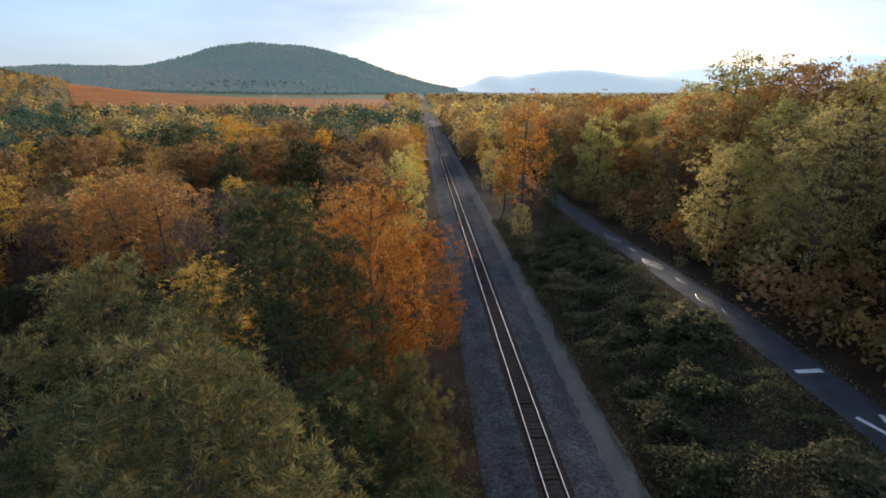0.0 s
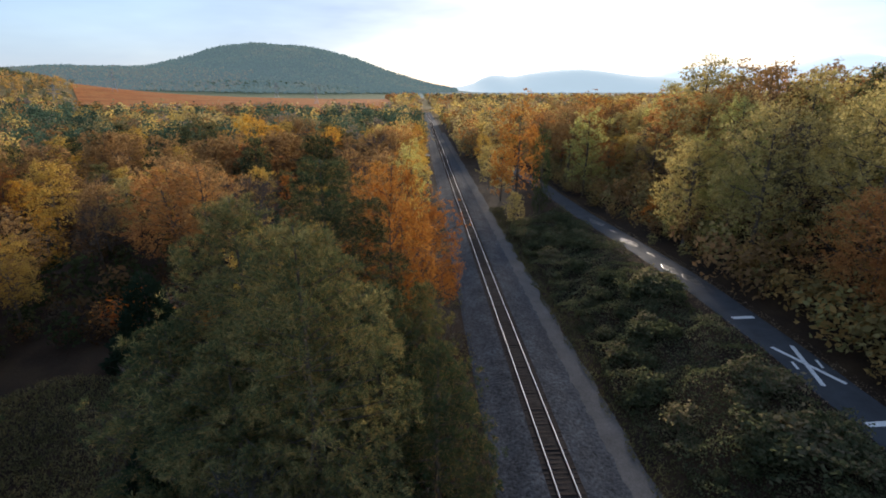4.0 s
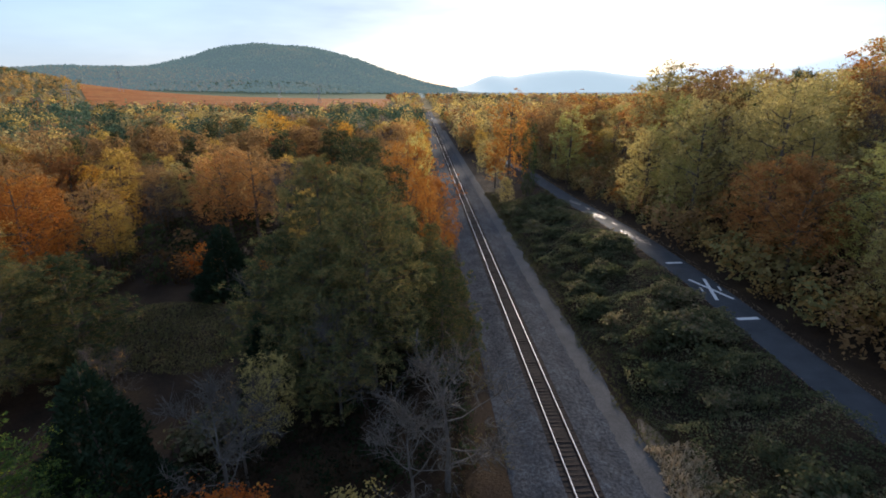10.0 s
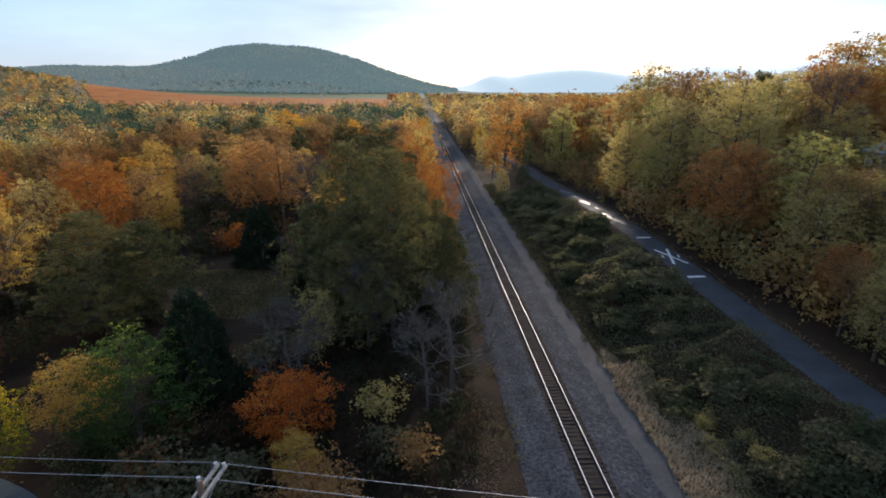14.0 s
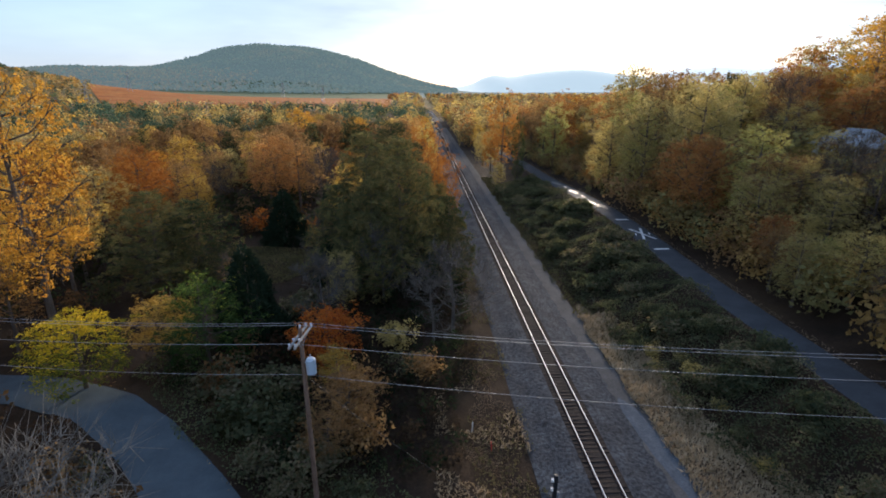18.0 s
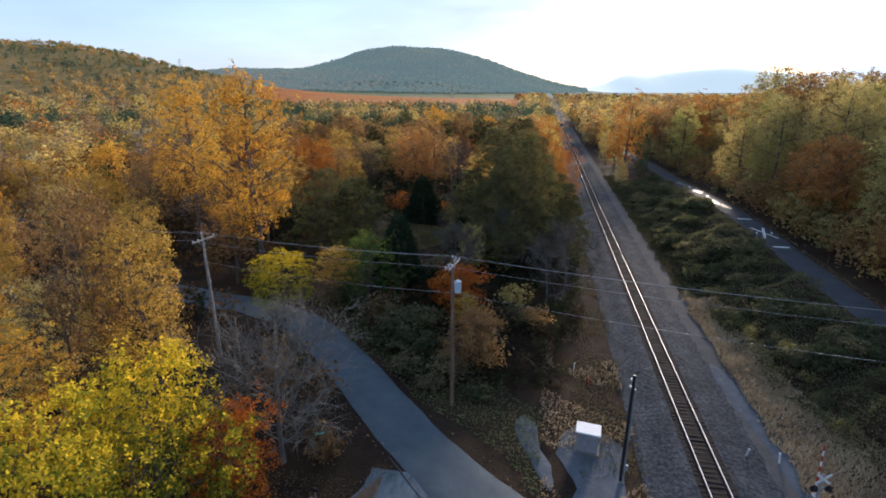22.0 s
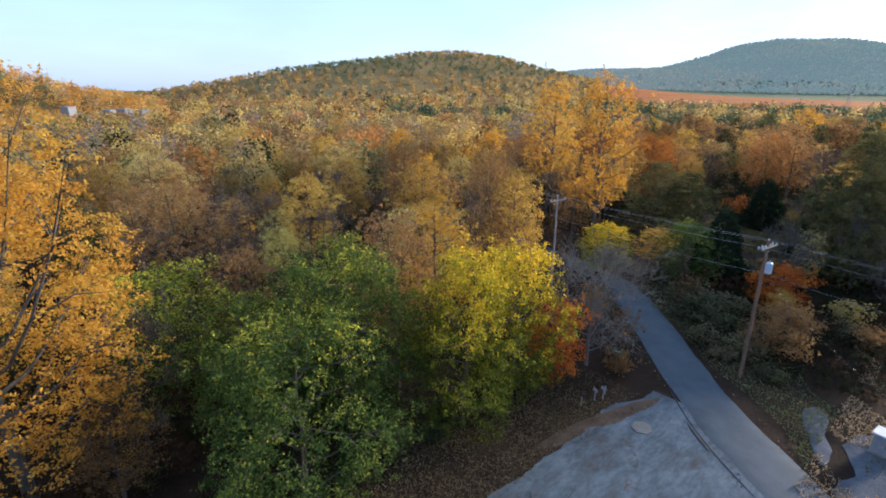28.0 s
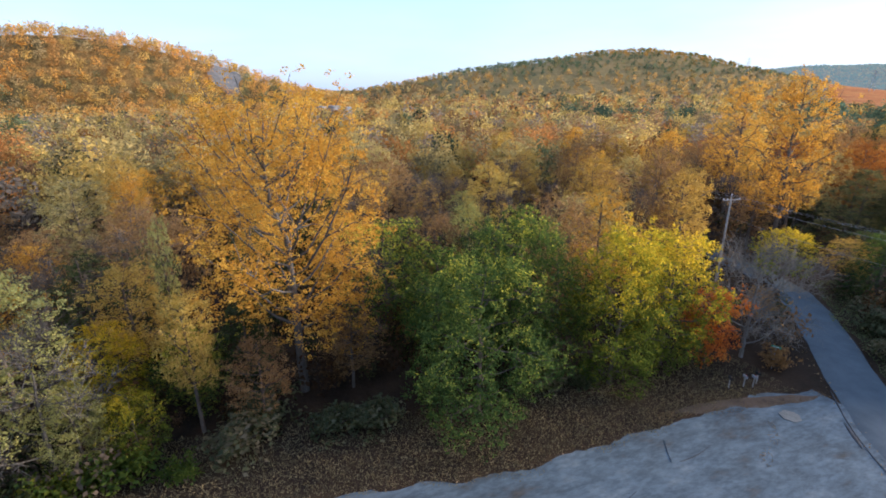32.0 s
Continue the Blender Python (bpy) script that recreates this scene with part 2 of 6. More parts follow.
# the ground under the far hill trees emits the same haze colour
HAZED_CANOPY.node_tree.nodes["Principled BSDF"].inputs["Emission Color"].default_value = (0.050, 0.073, 0.085, 1)
HAZED_CANOPY.node_tree.nodes["Principled BSDF"].inputs["Emission Strength"].default_value = 1.0
RIDGE_CANOPY = surface("ridge_canopy", [(0.3, (0.15, 0.135, 0.06)), (0.5, (0.26, 0.185, 0.075)), (0.7, (0.34, 0.225, 0.09))], 0.015, 0.16, 0.97, 0.6, 4.0)
TIMBER = surface("creosoted_timber", [(0.3, (0.022, 0.016, 0.014)), (0.7, (0.05, 0.037, 0.031))], 3.0, 20, 0.85, 0.6, 0.02)
ASPHALT = surface("asphalt", [(0.3, (0.053, 0.073, 0.088)), (0.7, (0.084, 0.111, 0.130))], 0.5, 25, 0.75, 0.4, 0.01)
OLD_ASPHALT = surface("worn_asphalt", [(0.30, (0.085, 0.078, 0.070)), (0.42, (0.088, 0.110, 0.124)), (0.56, (0.116, 0.148, 0.170)), (0.70, (0.165, 0.190, 0.202))], 0.6, 3, 0.85, 0.4, 0.02, grainy=0.4, stretch=(1.0, 0.4, 1.0))
WET_ASPHALT = surface("damp_asphalt", [(0.3, (0.038, 0.042, 0.048)), (0.7, (0.062, 0.067, 0.075))], 0.5, 25, 0.7, 0.3, 0.008)
_nt = WET_ASPHALT.node_tree
_r = ramp(_nt, noise_tex(_nt, 0.32, 4, 0.65), [(0.4, (0.85, 0.85, 0.85)), (0.7, (0.72, 0.72, 0.72))])
_nt.nodes["Principled BSDF"].inputs["Specular IOR Level"].default_value = 0.2
_nt.links.new(_r, _nt.nodes["Principled BSDF"].inputs["Roughness"])
STEEL, _nt, _b = material("rail_steel", 0.5, 0.3)
_c = ramp(_nt, noise_tex(_nt, 4, 4, 0.6), [(0.3, (0.60, 0.58, 0.58)), (0.7, (0.74, 0.72, 0.72))])
_nt.links.new(_c, _b.inputs["Base Color"])
RUST = surface("rusted_steel", [(0.3, (0.09, 0.045, 0.03)), (0.7, (0.16, 0.08, 0.05))], 4, 30, 0.85, 0.4, 0.01)
PAINT = surface("road_paint", [(0.3, (0.55, 0.55, 0.55)), (0.7, (0.78, 0.78, 0.77))], 3, 20, 0.7, 0.2, 0.004)
POLE_WOOD = surface("pole_wood", [(0.3, (0.16, 0.10, 0.07)), (0.7, (0.28, 0.19, 0.14))], 2, 16, 0.9, 0.5, 0.02, stretch=(1, 1, 0.1))
WIRE, _nt, _b = material("wire", 0.5, 0.6)
_b.inputs["Base Color"].default_value = (0.35, 0.35, 0.36, 1)
WHITE = surface("white_enamel", [(0.3, (0.70, 0.70, 0.70)), (0.7, (0.82, 0.82, 0.82))], 2, 15, 0.5, 0.1, 0.005)
GREY = surface("grey_metal", [(0.3, (0.22, 0.23, 0.25)), (0.7, (0.34, 0.35, 0.37))], 2, 15, 0.5, 0.1, 0.005)
BLACK = surface("black_metal", [(0.3, (0.015, 0.016, 0.018)), (0.7, (0.03, 0.032, 0.036))], 2, 15, 0.45, 0.1, 0.005)
FIELD = surface("autumn_field", [(0.3, (0.34, 0.10, 0.022)), (0.5, (0.46, 0.15, 0.032)), (0.7, (0.42, 0.19, 0.05))], 0.02, 0.15, 0.97, 0.3, 0.3)
MEADOW = surface("far_meadow", [(0.3, (0.12, 0.15, 0.075)), (0.7, (0.21, 0.22, 0.11))], 0.01, 0.2, 0.97, 0.3, 0.3)

# ---------------------------------------------------------------- mesh helpers


def mesh(name, verts, faces, mat, tone=None, smooth=False):
    """A mesh from arrays; faces is an (n, 3) or (n, 4) array, or a list of such arrays."""
    me = bpy.data.meshes.new(name)
    faces = faces if isinstance(faces, list) else [faces]
    verts = np.asarray(verts, np.float32).reshape(-1, 3)
    loops = np.concatenate([np.asarray(f, np.int32).ravel() for f in faces])
    sizes = np.concatenate([np.full(len(f), f.shape[1], np.int32) for f in faces])
    me.vertices.add(len(verts))
    me.vertices.foreach_set("co", verts.ravel())
    me.loops.add(len(loops))
    me.loops.foreach_set("vertex_index", loops)
    me.polygons.add(len(sizes))
    me.polygons.foreach_set("loop_start", np.concatenate([[0], np.cumsum(sizes)[:-1]]).astype(np.int32))
    if smooth:
        me.polygons.foreach_set("use_smooth", np.ones(len(sizes), bool))
    if tone is not None:
        at = me.attributes.new("tone", "FLOAT_COLOR", "POINT")
        at.data.foreach_set("color", np.c_[tone, np.ones(len(tone))].astype(np.float32).ravel())
    me.materials.append(mat)
    me.update(calc_edges=True)
    return me


def part(name, bm, mat, parent, label=""):
    """One mesh object under a thing or a part, from a bmesh or a mesh."""
    if isinstance(bm, bmesh.types.BMesh):
        me = bpy.data.meshes.new(name)
        bm.to_mesh(me)
        bm.free()
        me.materials.append(mat)
    else:
        me = bm
    ob = new(name, me)
    ob.parent = parent
    return tagged(ob, label)


def leaf_cards(centres, size, rng, aspect=0.62, droop=0.0, outward=None, spread=0.6):
    """One bent diamond for each leaf spray, turned at random."""
    n = len(centres)
    u = rng.normal(size=(n, 3))
    u[:, 2] = u[:, 2] * 0.6 - droop
    u /= np.linalg.norm(u, axis=1)[:, None]
    v = np.cross(u, rng.normal(size=(n, 3)))
    v /= np.linalg.norm(v, axis=1)[:, None] + 1e-9
    if outward is not None:  # leaves lie shingled over the crown, facing out to the light
        nn = outward / (np.linalg.norm(outward, axis=1)[:, None] + 1e-9) + rng.normal(0, spread, (n, 3)) + (0, 0, 0.25)
        v = np.cross(nn, u)
        v /= np.linalg.norm(v, axis=1)[:, None] + 1e-9
        u = np.cross(v, nn)
        u /= np.linalg.norm(u, axis=1)[:, None] + 1e-9
    s = (np.asarray(size) * rng.uniform(0.6, 1.35, n))[:, None] * 0.5
    w = np.cross(u, v) * s * 0.25
    verts = np.stack([centres - u * s, centres + v * s * aspect + w, centres + u * s, centres - v * s * aspect + w], 1).reshape(-1, 3)
    return verts, np.arange(4 * n, dtype=np.int32).reshape(-1, 4)


def tube(points, radii, sides=6):
    points = np.asarray(points, float)
    d = np.gradient(points, axis=0)
    d /= np.linalg.norm(d, axis=1)[:, None] + 1e-9
    ref = np.where(np.abs(d[:, 2:3]) > 0.9, [[1.0, 0, 0]], [[0, 0, 1.0]])
    a = np.cross(d, ref)
    a /= np.linalg.norm(a, axis=1)[:, None]
    b = np.cross(d, a)
    ang = np.linspace(0, 2 * np.pi, sides, endpoint=False)
    r = np.asarray(radii, float)[:, None, None]
    v = points[:, None, :] + r * (np.cos(ang)[None, :, None] * a[:, None, :] + np.sin(ang)[None, :, None] * b[:, None, :])
    k, i = np.arange(len(points) - 1)[:, None] * sides, np.arange(sides)[None, :]
    j = (i + 1) % sides
    return v.reshape(-1, 3), np.stack([k + i, k + j, k + sides + j, k + sides + i], -1).reshape(-1, 4)


def merge(pieces):
    verts, faces, n = [], [], 0
    for v, f in pieces:
        verts.append(v)
        faces.append(f + n)
        n += len(v)
    return np.concatenate(verts), np.concatenate(faces)


def box_bm(sx, sy, sz, at=(0, 0, 0), bevel=0.0):
    bm = bmesh.new()
    bmesh.ops.create_cube(bm, size=1, matrix=Matrix.Translation(at) @ Matrix.Diagonal((sx, sy, sz, 1)))
    if bevel:
        bmesh.ops.bevel(bm, geom=bm.edges[:], offset=bevel, segments=2, affect="EDGES", profile=0.5)
    return bm


def cyl_bm(r0, r1, h, at=(0, 0, 0), sides=12):
    bm = bmesh.new()
    bmesh.ops.create_cone(bm, cap_ends=True, segments=sides, radius1=r0, radius2=r1, depth=h, matrix=Matrix.Translation(at))
    return bm


def joined(*bms):
    out = bmesh.new()
    for b in bms:
        me = bpy.data.meshes.new("piece")
        b.to_mesh(me)
        b.free()
        out.from_mesh(me)
        bpy.data.meshes.remove(me)
    return out


def thing(name, m, label, category, group="", kind=""):
    ob = new(name)
    ob.matrix_basis = m
    return tagged(ob, label, category, group, kind)


# ---------------------------------------------------------------- the lie of the land


def ss(a, b, x):
    t = np.clip((np.asarray(x, float) - a) / (b - a), 0, 1)
    return t * t * (3 - 2 * t)


def path_z(y):
    return 3.4 - 1.9 * ss(45, 100, y) - 1.3 * ss(100, 220, y)


def path_x(y):
    y = np.asarray(y, float)
    return 24.1 + 1.7 * ss(0, 38, y) - 1.2 * ss(70, 125, y) - 5.0 * ss(120, 220, y)


def wobble(x, y, s, k=0.0):
    x, y = np.asarray(x, float), np.asarray(y, float)
    return (np.sin(x * s + 1.7 * np.sin(y * s * 0.73 + k) + k) + np.sin(y * s * 1.31 + 1.3 * np.sin(x * s * 0.59 + 2 * k))) * 0.5


def bump_hill(x, y, cx, cy, sx, sy, amp, power=2.0):
    return amp * np.exp(-((np.abs(x - cx) / sx) ** power + (np.abs(y - cy) / sy) ** power))


HILLS = [  # centre x, y; half-widths; height; steepness
    (-561, 2172, 431, 450, 148.6, 2.5), (-280, 2412, 428, 390, 35.4, 2.8), (-750, 2152, 189, 139, 34.0, 2.2),
    (-1402, 2154, 484, 335, 102.9, 2.3), (-1040, 955, 378, 395, 89.3, 1.7), (-979, 557, 164, 383, 46.5, 3.2),
    (-612, -270, 75, 239, 74.0, 2.7)]


def hills(x, y):
    h = sum(bump_hill(x, y, *k) for k in HILLS)
    return h * (1 + 0.03 * wobble(x, y, 0.011, 1.0) + 0.02 * wobble(x, y, 0.031, 2.0))


def ground_z(x, y):
    x, y = np.asarray(x, float), np.asarray(y, float)
    near = np.exp(-((np.abs(x) / 400) ** 4 + (np.abs(y) / 700) ** 4))
    z = -0.78 + 0.45 * ss(-7, -16, x) * 1.0
    bank = ss(8.5, 20.5, x)
    z = z + bank * (path_z(y) + 0.70) * (1 - 0.75 * ss(150, 400, y))
    z = z + (10.5 * ss(28, 56, x) + 11 * ss(56, 125, x)) * (1 - 0.75 * ss(60, 190, y)) * near
    rough = ss(6, 10, np.abs(x)) * (1 - np.exp(-((x - path_x(y)) / 4.5) ** 4))
    lot = np.exp(-(((x + 24) / 15) ** 6 + ((y + 62) / 42) ** 6))
    z = z + 0.22 * rough * (1 - lot) * (wobble(x, y, 0.23) + 0.6 * wobble(x, y, 0.61, 3.0))
    return z + hills(x, y)


def steps(*spans):
    out = []
    for a, b, d in spans:
        out += list(np.arange(a, b, d))
    return np.array(out + [spans[-1][1]], float)


def sheet(xs, ys, zf):
    X, Y = np.meshgrid(xs, ys)
    v = np.stack([X, Y, zf(X, Y)], -1).reshape(-1, 3)
    k = np.arange(len(ys) - 1)[:, None] * len(xs) + np.arange(len(xs) - 1)[None, :]
    return v, np.stack([k, k + 1, k + len(xs) + 1, k + len(xs)], -1).reshape(-1, 4)


gx = steps((-4600, -2600, 150), (-2600, -150, 28), (-150, -64, 6), (-64, 70, 1.0), (70, 130, 5), (130, 900, 28), (900, 4600, 150))
gy = steps((-4600, -900, 160), (-900, -150, 28), (-150, -112, 4), (-112, 150, 1.4), (150, 330, 8), (330, 2700, 28), (2700, 4600, 130))
gv, gf = sheet(gx, gy, ground_z)
gm = mesh("ground", gv, gf, FLOOR, smooth=True)
gm.materials.append(CANOPY)
gm.materials.append(HAZED_CANOPY)
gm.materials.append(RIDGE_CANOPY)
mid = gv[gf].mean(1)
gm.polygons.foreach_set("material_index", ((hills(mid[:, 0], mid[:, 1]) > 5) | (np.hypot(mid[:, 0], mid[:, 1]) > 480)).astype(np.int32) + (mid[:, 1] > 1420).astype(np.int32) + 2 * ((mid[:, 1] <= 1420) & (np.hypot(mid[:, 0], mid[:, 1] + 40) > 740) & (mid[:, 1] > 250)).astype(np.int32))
tagged(new("ground", gm), "brown leaf-strewn valley floor rising into wooded hills", "ground", kind="structure")


def ribbon(name, centre, left, right, mat, lift, label, category, ragged=0.15, cols=9, level=None, taper=0.0):
    """A road or strip laid over the ground along a line of (x, y) points."""
    c = np.asarray(centre, float)
    s = np.concatenate([[0], np.cumsum(np.linalg.norm(np.diff(c, axis=0), axis=1))])
    q = np.linspace(0, s[-1], max(2, int(s[-1] / 0.8)))
    p = np.stack([np.interp(q, s, c[:, 0]), np.interp(q, s, c[:, 1])], 1)
    k = np.exp(-np.linspace(-2, 2, 13) ** 2)
    k /= k.sum()
    pad = np.concatenate([np.repeat(p[:1], 6, 0) + (p[0] - p[1]) * np.arange(6, 0, -1)[:, None], p, np.repeat(p[-1:], 6, 0) + (p[-1] - p[-2]) * np.arange(1, 7)[:, None]])
    p = np.stack([np.convolve(pad[:, i], k, "valid") for i in (0, 1)], 1)
    d = np.gradient(p, axis=0)
    d /= np.linalg.norm(d, axis=1)[:, None]
    nrm = np.stack([d[:, 1], -d[:, 0]], 1)
    u = np.linspace(-1, 1, cols)
    rng = np.random.default_rng(len(name))
    wob = lambda: np.convolve(rng.normal(size=len(q) + 4), np.ones(5) / 5, "valid") * ragged
    wl_, wr_ = left + wob(), right + wob()
    if taper:
        e = np.clip(np.minimum(q, q[-1] - q) / taper, 0.02, 1) ** 0.5
        wl_, wr_ = wl_ * e, wr_ * e
    off = np.where(u[None, :] < 0, u[None, :] * wl_[:, None], u[None, :] * wr_[:, None])
    xy = p[:, None, :] + off[:, :, None] * nrm[:, None, :]
    z = (ground_z(xy[..., 0], xy[..., 1]) if level is None else np.broadcast_to(level(p[:, 1])[:, None], xy.shape[:2])) + lift + 0.05 * min(1, left / 1.5) * (1 - u[None, :] ** 2)
    edge = np.zeros_like(z)
    edge[:, 0] = edge[:, -1] = -0.25 if level is not None else -0.06
    v = np.concatenate([xy, (z + edge)[..., None]], -1).reshape(-1, 3)
    kk = np.arange(len(q) - 1)[:, None] * cols + np.arange(cols - 1)[None, :]
    f = np.stack([kk, kk + 1, kk + cols + 1, kk + cols], -1).reshape(-1, 4)
    return tagged(new(name, mesh(name, v, f, mat, smooth=True)), label, category, kind="structure")


# ---------------------------------------------------------------- railway
def ballast_z(x, y):
    a = np.abs(x)
    return -0.20 - 0.42 * ss(1.7, 4.2, a) - 0.3 * ss(4.2, 6.6, a) + 0.03 * wobble(x, y, 1.9) + 0.025 * wobble(x, y, 4.1, 1.0)


ballast = tagged(new("ballast", mesh("ballast", *sheet(np.linspace(-5.2, 5.0, 27), steps((-118, 160, 0.7), (160, 600, 5)), ballast_z), BALLAST, smooth=True)),
                 "grey crushed-stone ballast bed under the railway track", "ballast", kind="structure")
v, f = sheet(np.linspace(-1.35, 1.35, 9), steps((-118, 160, 0.7), (160, 600, 5)), lambda x, y: ballast_z(x, y) + 0.012)
tagged(new("track_crib", mesh("track_crib", v, f, CRIB, smooth=True)), "dark oil-stained ballast between the rails", "ballast", kind="structure")
ribbon("service_track", [(5.6, y) for y in np.arange(-118, 330, 4)], 1.6, 1.5, DIRT, 0.06, "packed grey-brown gravel service track beside the railway", "track", 0.3)


def rail_mesh(y0, y1):
    prof = [(-0.07, -0.17), (0.07, -0.17), (0.07, -0.15), (0.012, -0.13), (0.012, -0.045), (0.037, -0.035), (0.037, -0.004), (0.03, 0.0), (-0.03, 0.0), (-0.037, -0.004), (-0.037, -0.035), (-0.012, -0.045), (-0.012, -0.13), (-0.07, -0.15)]
    ys = np.arange(y0, y1 + 1, 20.0)
    v = np.array([(x, y, z) for y in ys for x, z in prof])
    n = len(prof)
    return v, np.array([(k * n + i, k * n + (i + 1) % n, (k + 1) * n + (i + 1) % n, (k + 1) * n + i) for k in range(len(ys) - 1) for i in range(n)], np.int32)


track = thing("railway_track", Matrix.Identity(4), "single straight railway track, polished rails on dark timber sleepers", "railway track", kind="structure")
for sx in (-0.7525, 0.7525):
    v, f = rail_mesh(-118, 602)
    me = mesh("rail", v, f, STEEL)
    me.materials.append(RUST)
    me.polygons.foreach_set("material_index", [0 if i % 14 in (5, 6, 7, 8, 9) else 1 for i in range(len(f))])
    r = part("rail", me, None, track, "polished steel rail with rusted sides")
    r.location.x = sx
bm = box_bm(2.6, 0.23, 0.17, (0, 0, -0.245), 0.02)
sleeper = bpy.data.meshes.new("sleeper")
bm.to_mesh(sleeper)
bm.free()
sleeper.materials.append(TIMBER)
rng = np.random.default_rng(4)
for i in range(300):
    o = part("sleeper", sleeper, None, track)
    o.location = (rng.normal(0, 0.03), -52 + i * 0.53 + rng.normal(0, 0.02), rng.normal(0, 0.008))
    o.rotation_euler.z = rng.normal(0, 0.008)
rest = []
for y in list(np.arange(-117, -52, 0.53)) + list(np.arange(-52 + 300 * 0.53, 420, 0.53)):
    v = np.array([(x, yy + y, z) for z in (-0.33, -0.162) for yy in (-0.115, 0.115) for x in (-1.3, 1.3)]) + (rng.normal(0, 0.03), 0, 0)
    rest.append((v, np.array([(0, 1, 5, 4), (1, 3, 7, 5), (3, 2, 6, 7), (2, 0, 4, 6), (4, 5, 7, 6)], np.int32)))
tagged(part("sleepers_beyond", mesh("sleepers_beyond", *merge(rest), TIMBER), None, track), kind="stuff")

# ---------------------------------------------------------------- path, road and lot
ys = np.arange(-118, 260, 3.0)
ribbon("cycle_path", np.stack([path_x(ys), ys], 1), 2.15, 2.15, WET_ASPHALT, 0.10, "dark damp asphalt cycle path on top of the bank", "path", 0.06)
ROAD = [(-3.8, -46.5), (-8.6, -43.6), (-13.4, -40.8), (-18.9, -37.1), (-25.1, -31.2), (-32.3, -23.6), (-38, -17.8), (-44, -13.4), (-52, -10.4), (-72, -8)]
ribbon("road", ROAD, 2.55, 2.55, ASPHALT, 0.10, "narrow grey asphalt lane curving into the trees", "road", 0.12)


def lot_left(y):
    """The forecourt's ragged edge towards the trees."""
    y = np.asarray(y, float)
    return -27.9 - 3.6 * ss(-66, -88, y) - 0.14 * np.minimum(0, y + 86) * -1.0 + 1.9 * ss(-43, -36, y) + 0.25 * wobble(y, y * 0.3, 1.1) + 0.12 * wobble(y, y * 0.7, 3.7)


ly = np.arange(-118, -35.9, 0.6)
u = np.linspace(0, 1, 25)
LX = lot_left(ly)[:, None] * (1 - u) + np.interp(ly, [-50, -46.5, -43, -39.2, -35.9], [-7.5, -8.7, -14.0, -19.4, -23.6])[:, None] * u
LY = np.broadcast_to(ly[:, None], LX.shape)
LZ = ground_z(LX, LY) + 0.05 + 0.02 * wobble(LX, LY, 0.8) - 0.1 * (u < 0.01)
k = np.arange(len(ly) - 1)[:, None] * 25 + np.arange(24)[None, :]
tagged(new("forecourt", mesh("forecourt", np.stack([LX, LY, LZ], -1).reshape(-1, 3), np.stack([k, k + 1, k + 26, k + 25], -1).reshape(-1, 4), OLD_ASPHALT, smooth=True)),
       "stained pale blue-grey asphalt forecourt beside the lane", "forecourt", kind="structure")

# ---------------------------------------------------------------- trees


def limbs(rng, H, R, base, n, lift=0.5, r0=None, twist=2.4, fine=True):
    """Trunk and limbs of a broad-leaved tree: tubes, and the places where its foliage gathers."""
    r0 = r0 or 0.012 * H + 0.05
    k = 9
    zs = np.linspace(-0.3, H * 0.92, k)
    bend = np.cumsum(rng.normal(0, 0.012 * H, (k, 2)), axis=0) * np.linspace(0, 1, k)[:, None]
    trunk = np.c_[bend, zs]
    pieces, tips = [], [trunk[-1]]
    wood = [tube(trunk, r0 * np.linspace(1.15, 0.12, k), 8)]
    for i in range(n):
        f = (i + rng.uniform(0.1, 0.9)) / n
        z = H * (base + (0.88 - base) * f)
        at = np.array([np.interp(z, zs, trunk[:, 0]), np.interp(z, zs, trunk[:, 1]), z])
        prof = math.sin(math.pi * min(1, 0.22 + 0.72 * f)) ** 0.7
        ln = R * prof * rng.uniform(0.75, 1.12)
        a = i * twist + rng.uniform(-0.4, 0.4)
        out = np.array([math.cos(a), math.sin(a), 0])
        rise = ln * lift * rng.uniform(0.6, 1.4)
        t = np.linspace(0, 1, 5)[:, None]
        line = at + out * ln * t + np.array([0, 0, 1]) * rise * t ** 1.6 + rng.normal(0, 0.05 * ln, (5, 3)) * t
        rr = r0 * (0.42 - 0.22 * f)
        pieces.append(tube(line, rr * np.linspace(1, 0.2, 5), 5) if fine else tube(line[::2], rr * np.array([1, 0.6, 0.2]), 3))
        tips += [line[-1], line[3], line[2] + rng.normal(0, 0.1 * R, 3)]
        for j in range(3):
            s = line[2 + j % 2] if j else line[3]
            d = out * rng.uniform(0.2, 0.8) + rng.normal(0, 0.55, 3) + np.array([0, 0, 0.35])
            e = s + d / np.linalg.norm(d) * ln * rng.uniform(0.3, 0.55)
            m = (s + e) / 2 + rng.normal(0, 0.04 * ln, 3)
            if fine:
                pieces.append(tube([s, m, e], [rr * 0.4, rr * 0.28, rr * 0.08], 4))
            tips += [e, m]
    return wood, pieces, np.array(tips)


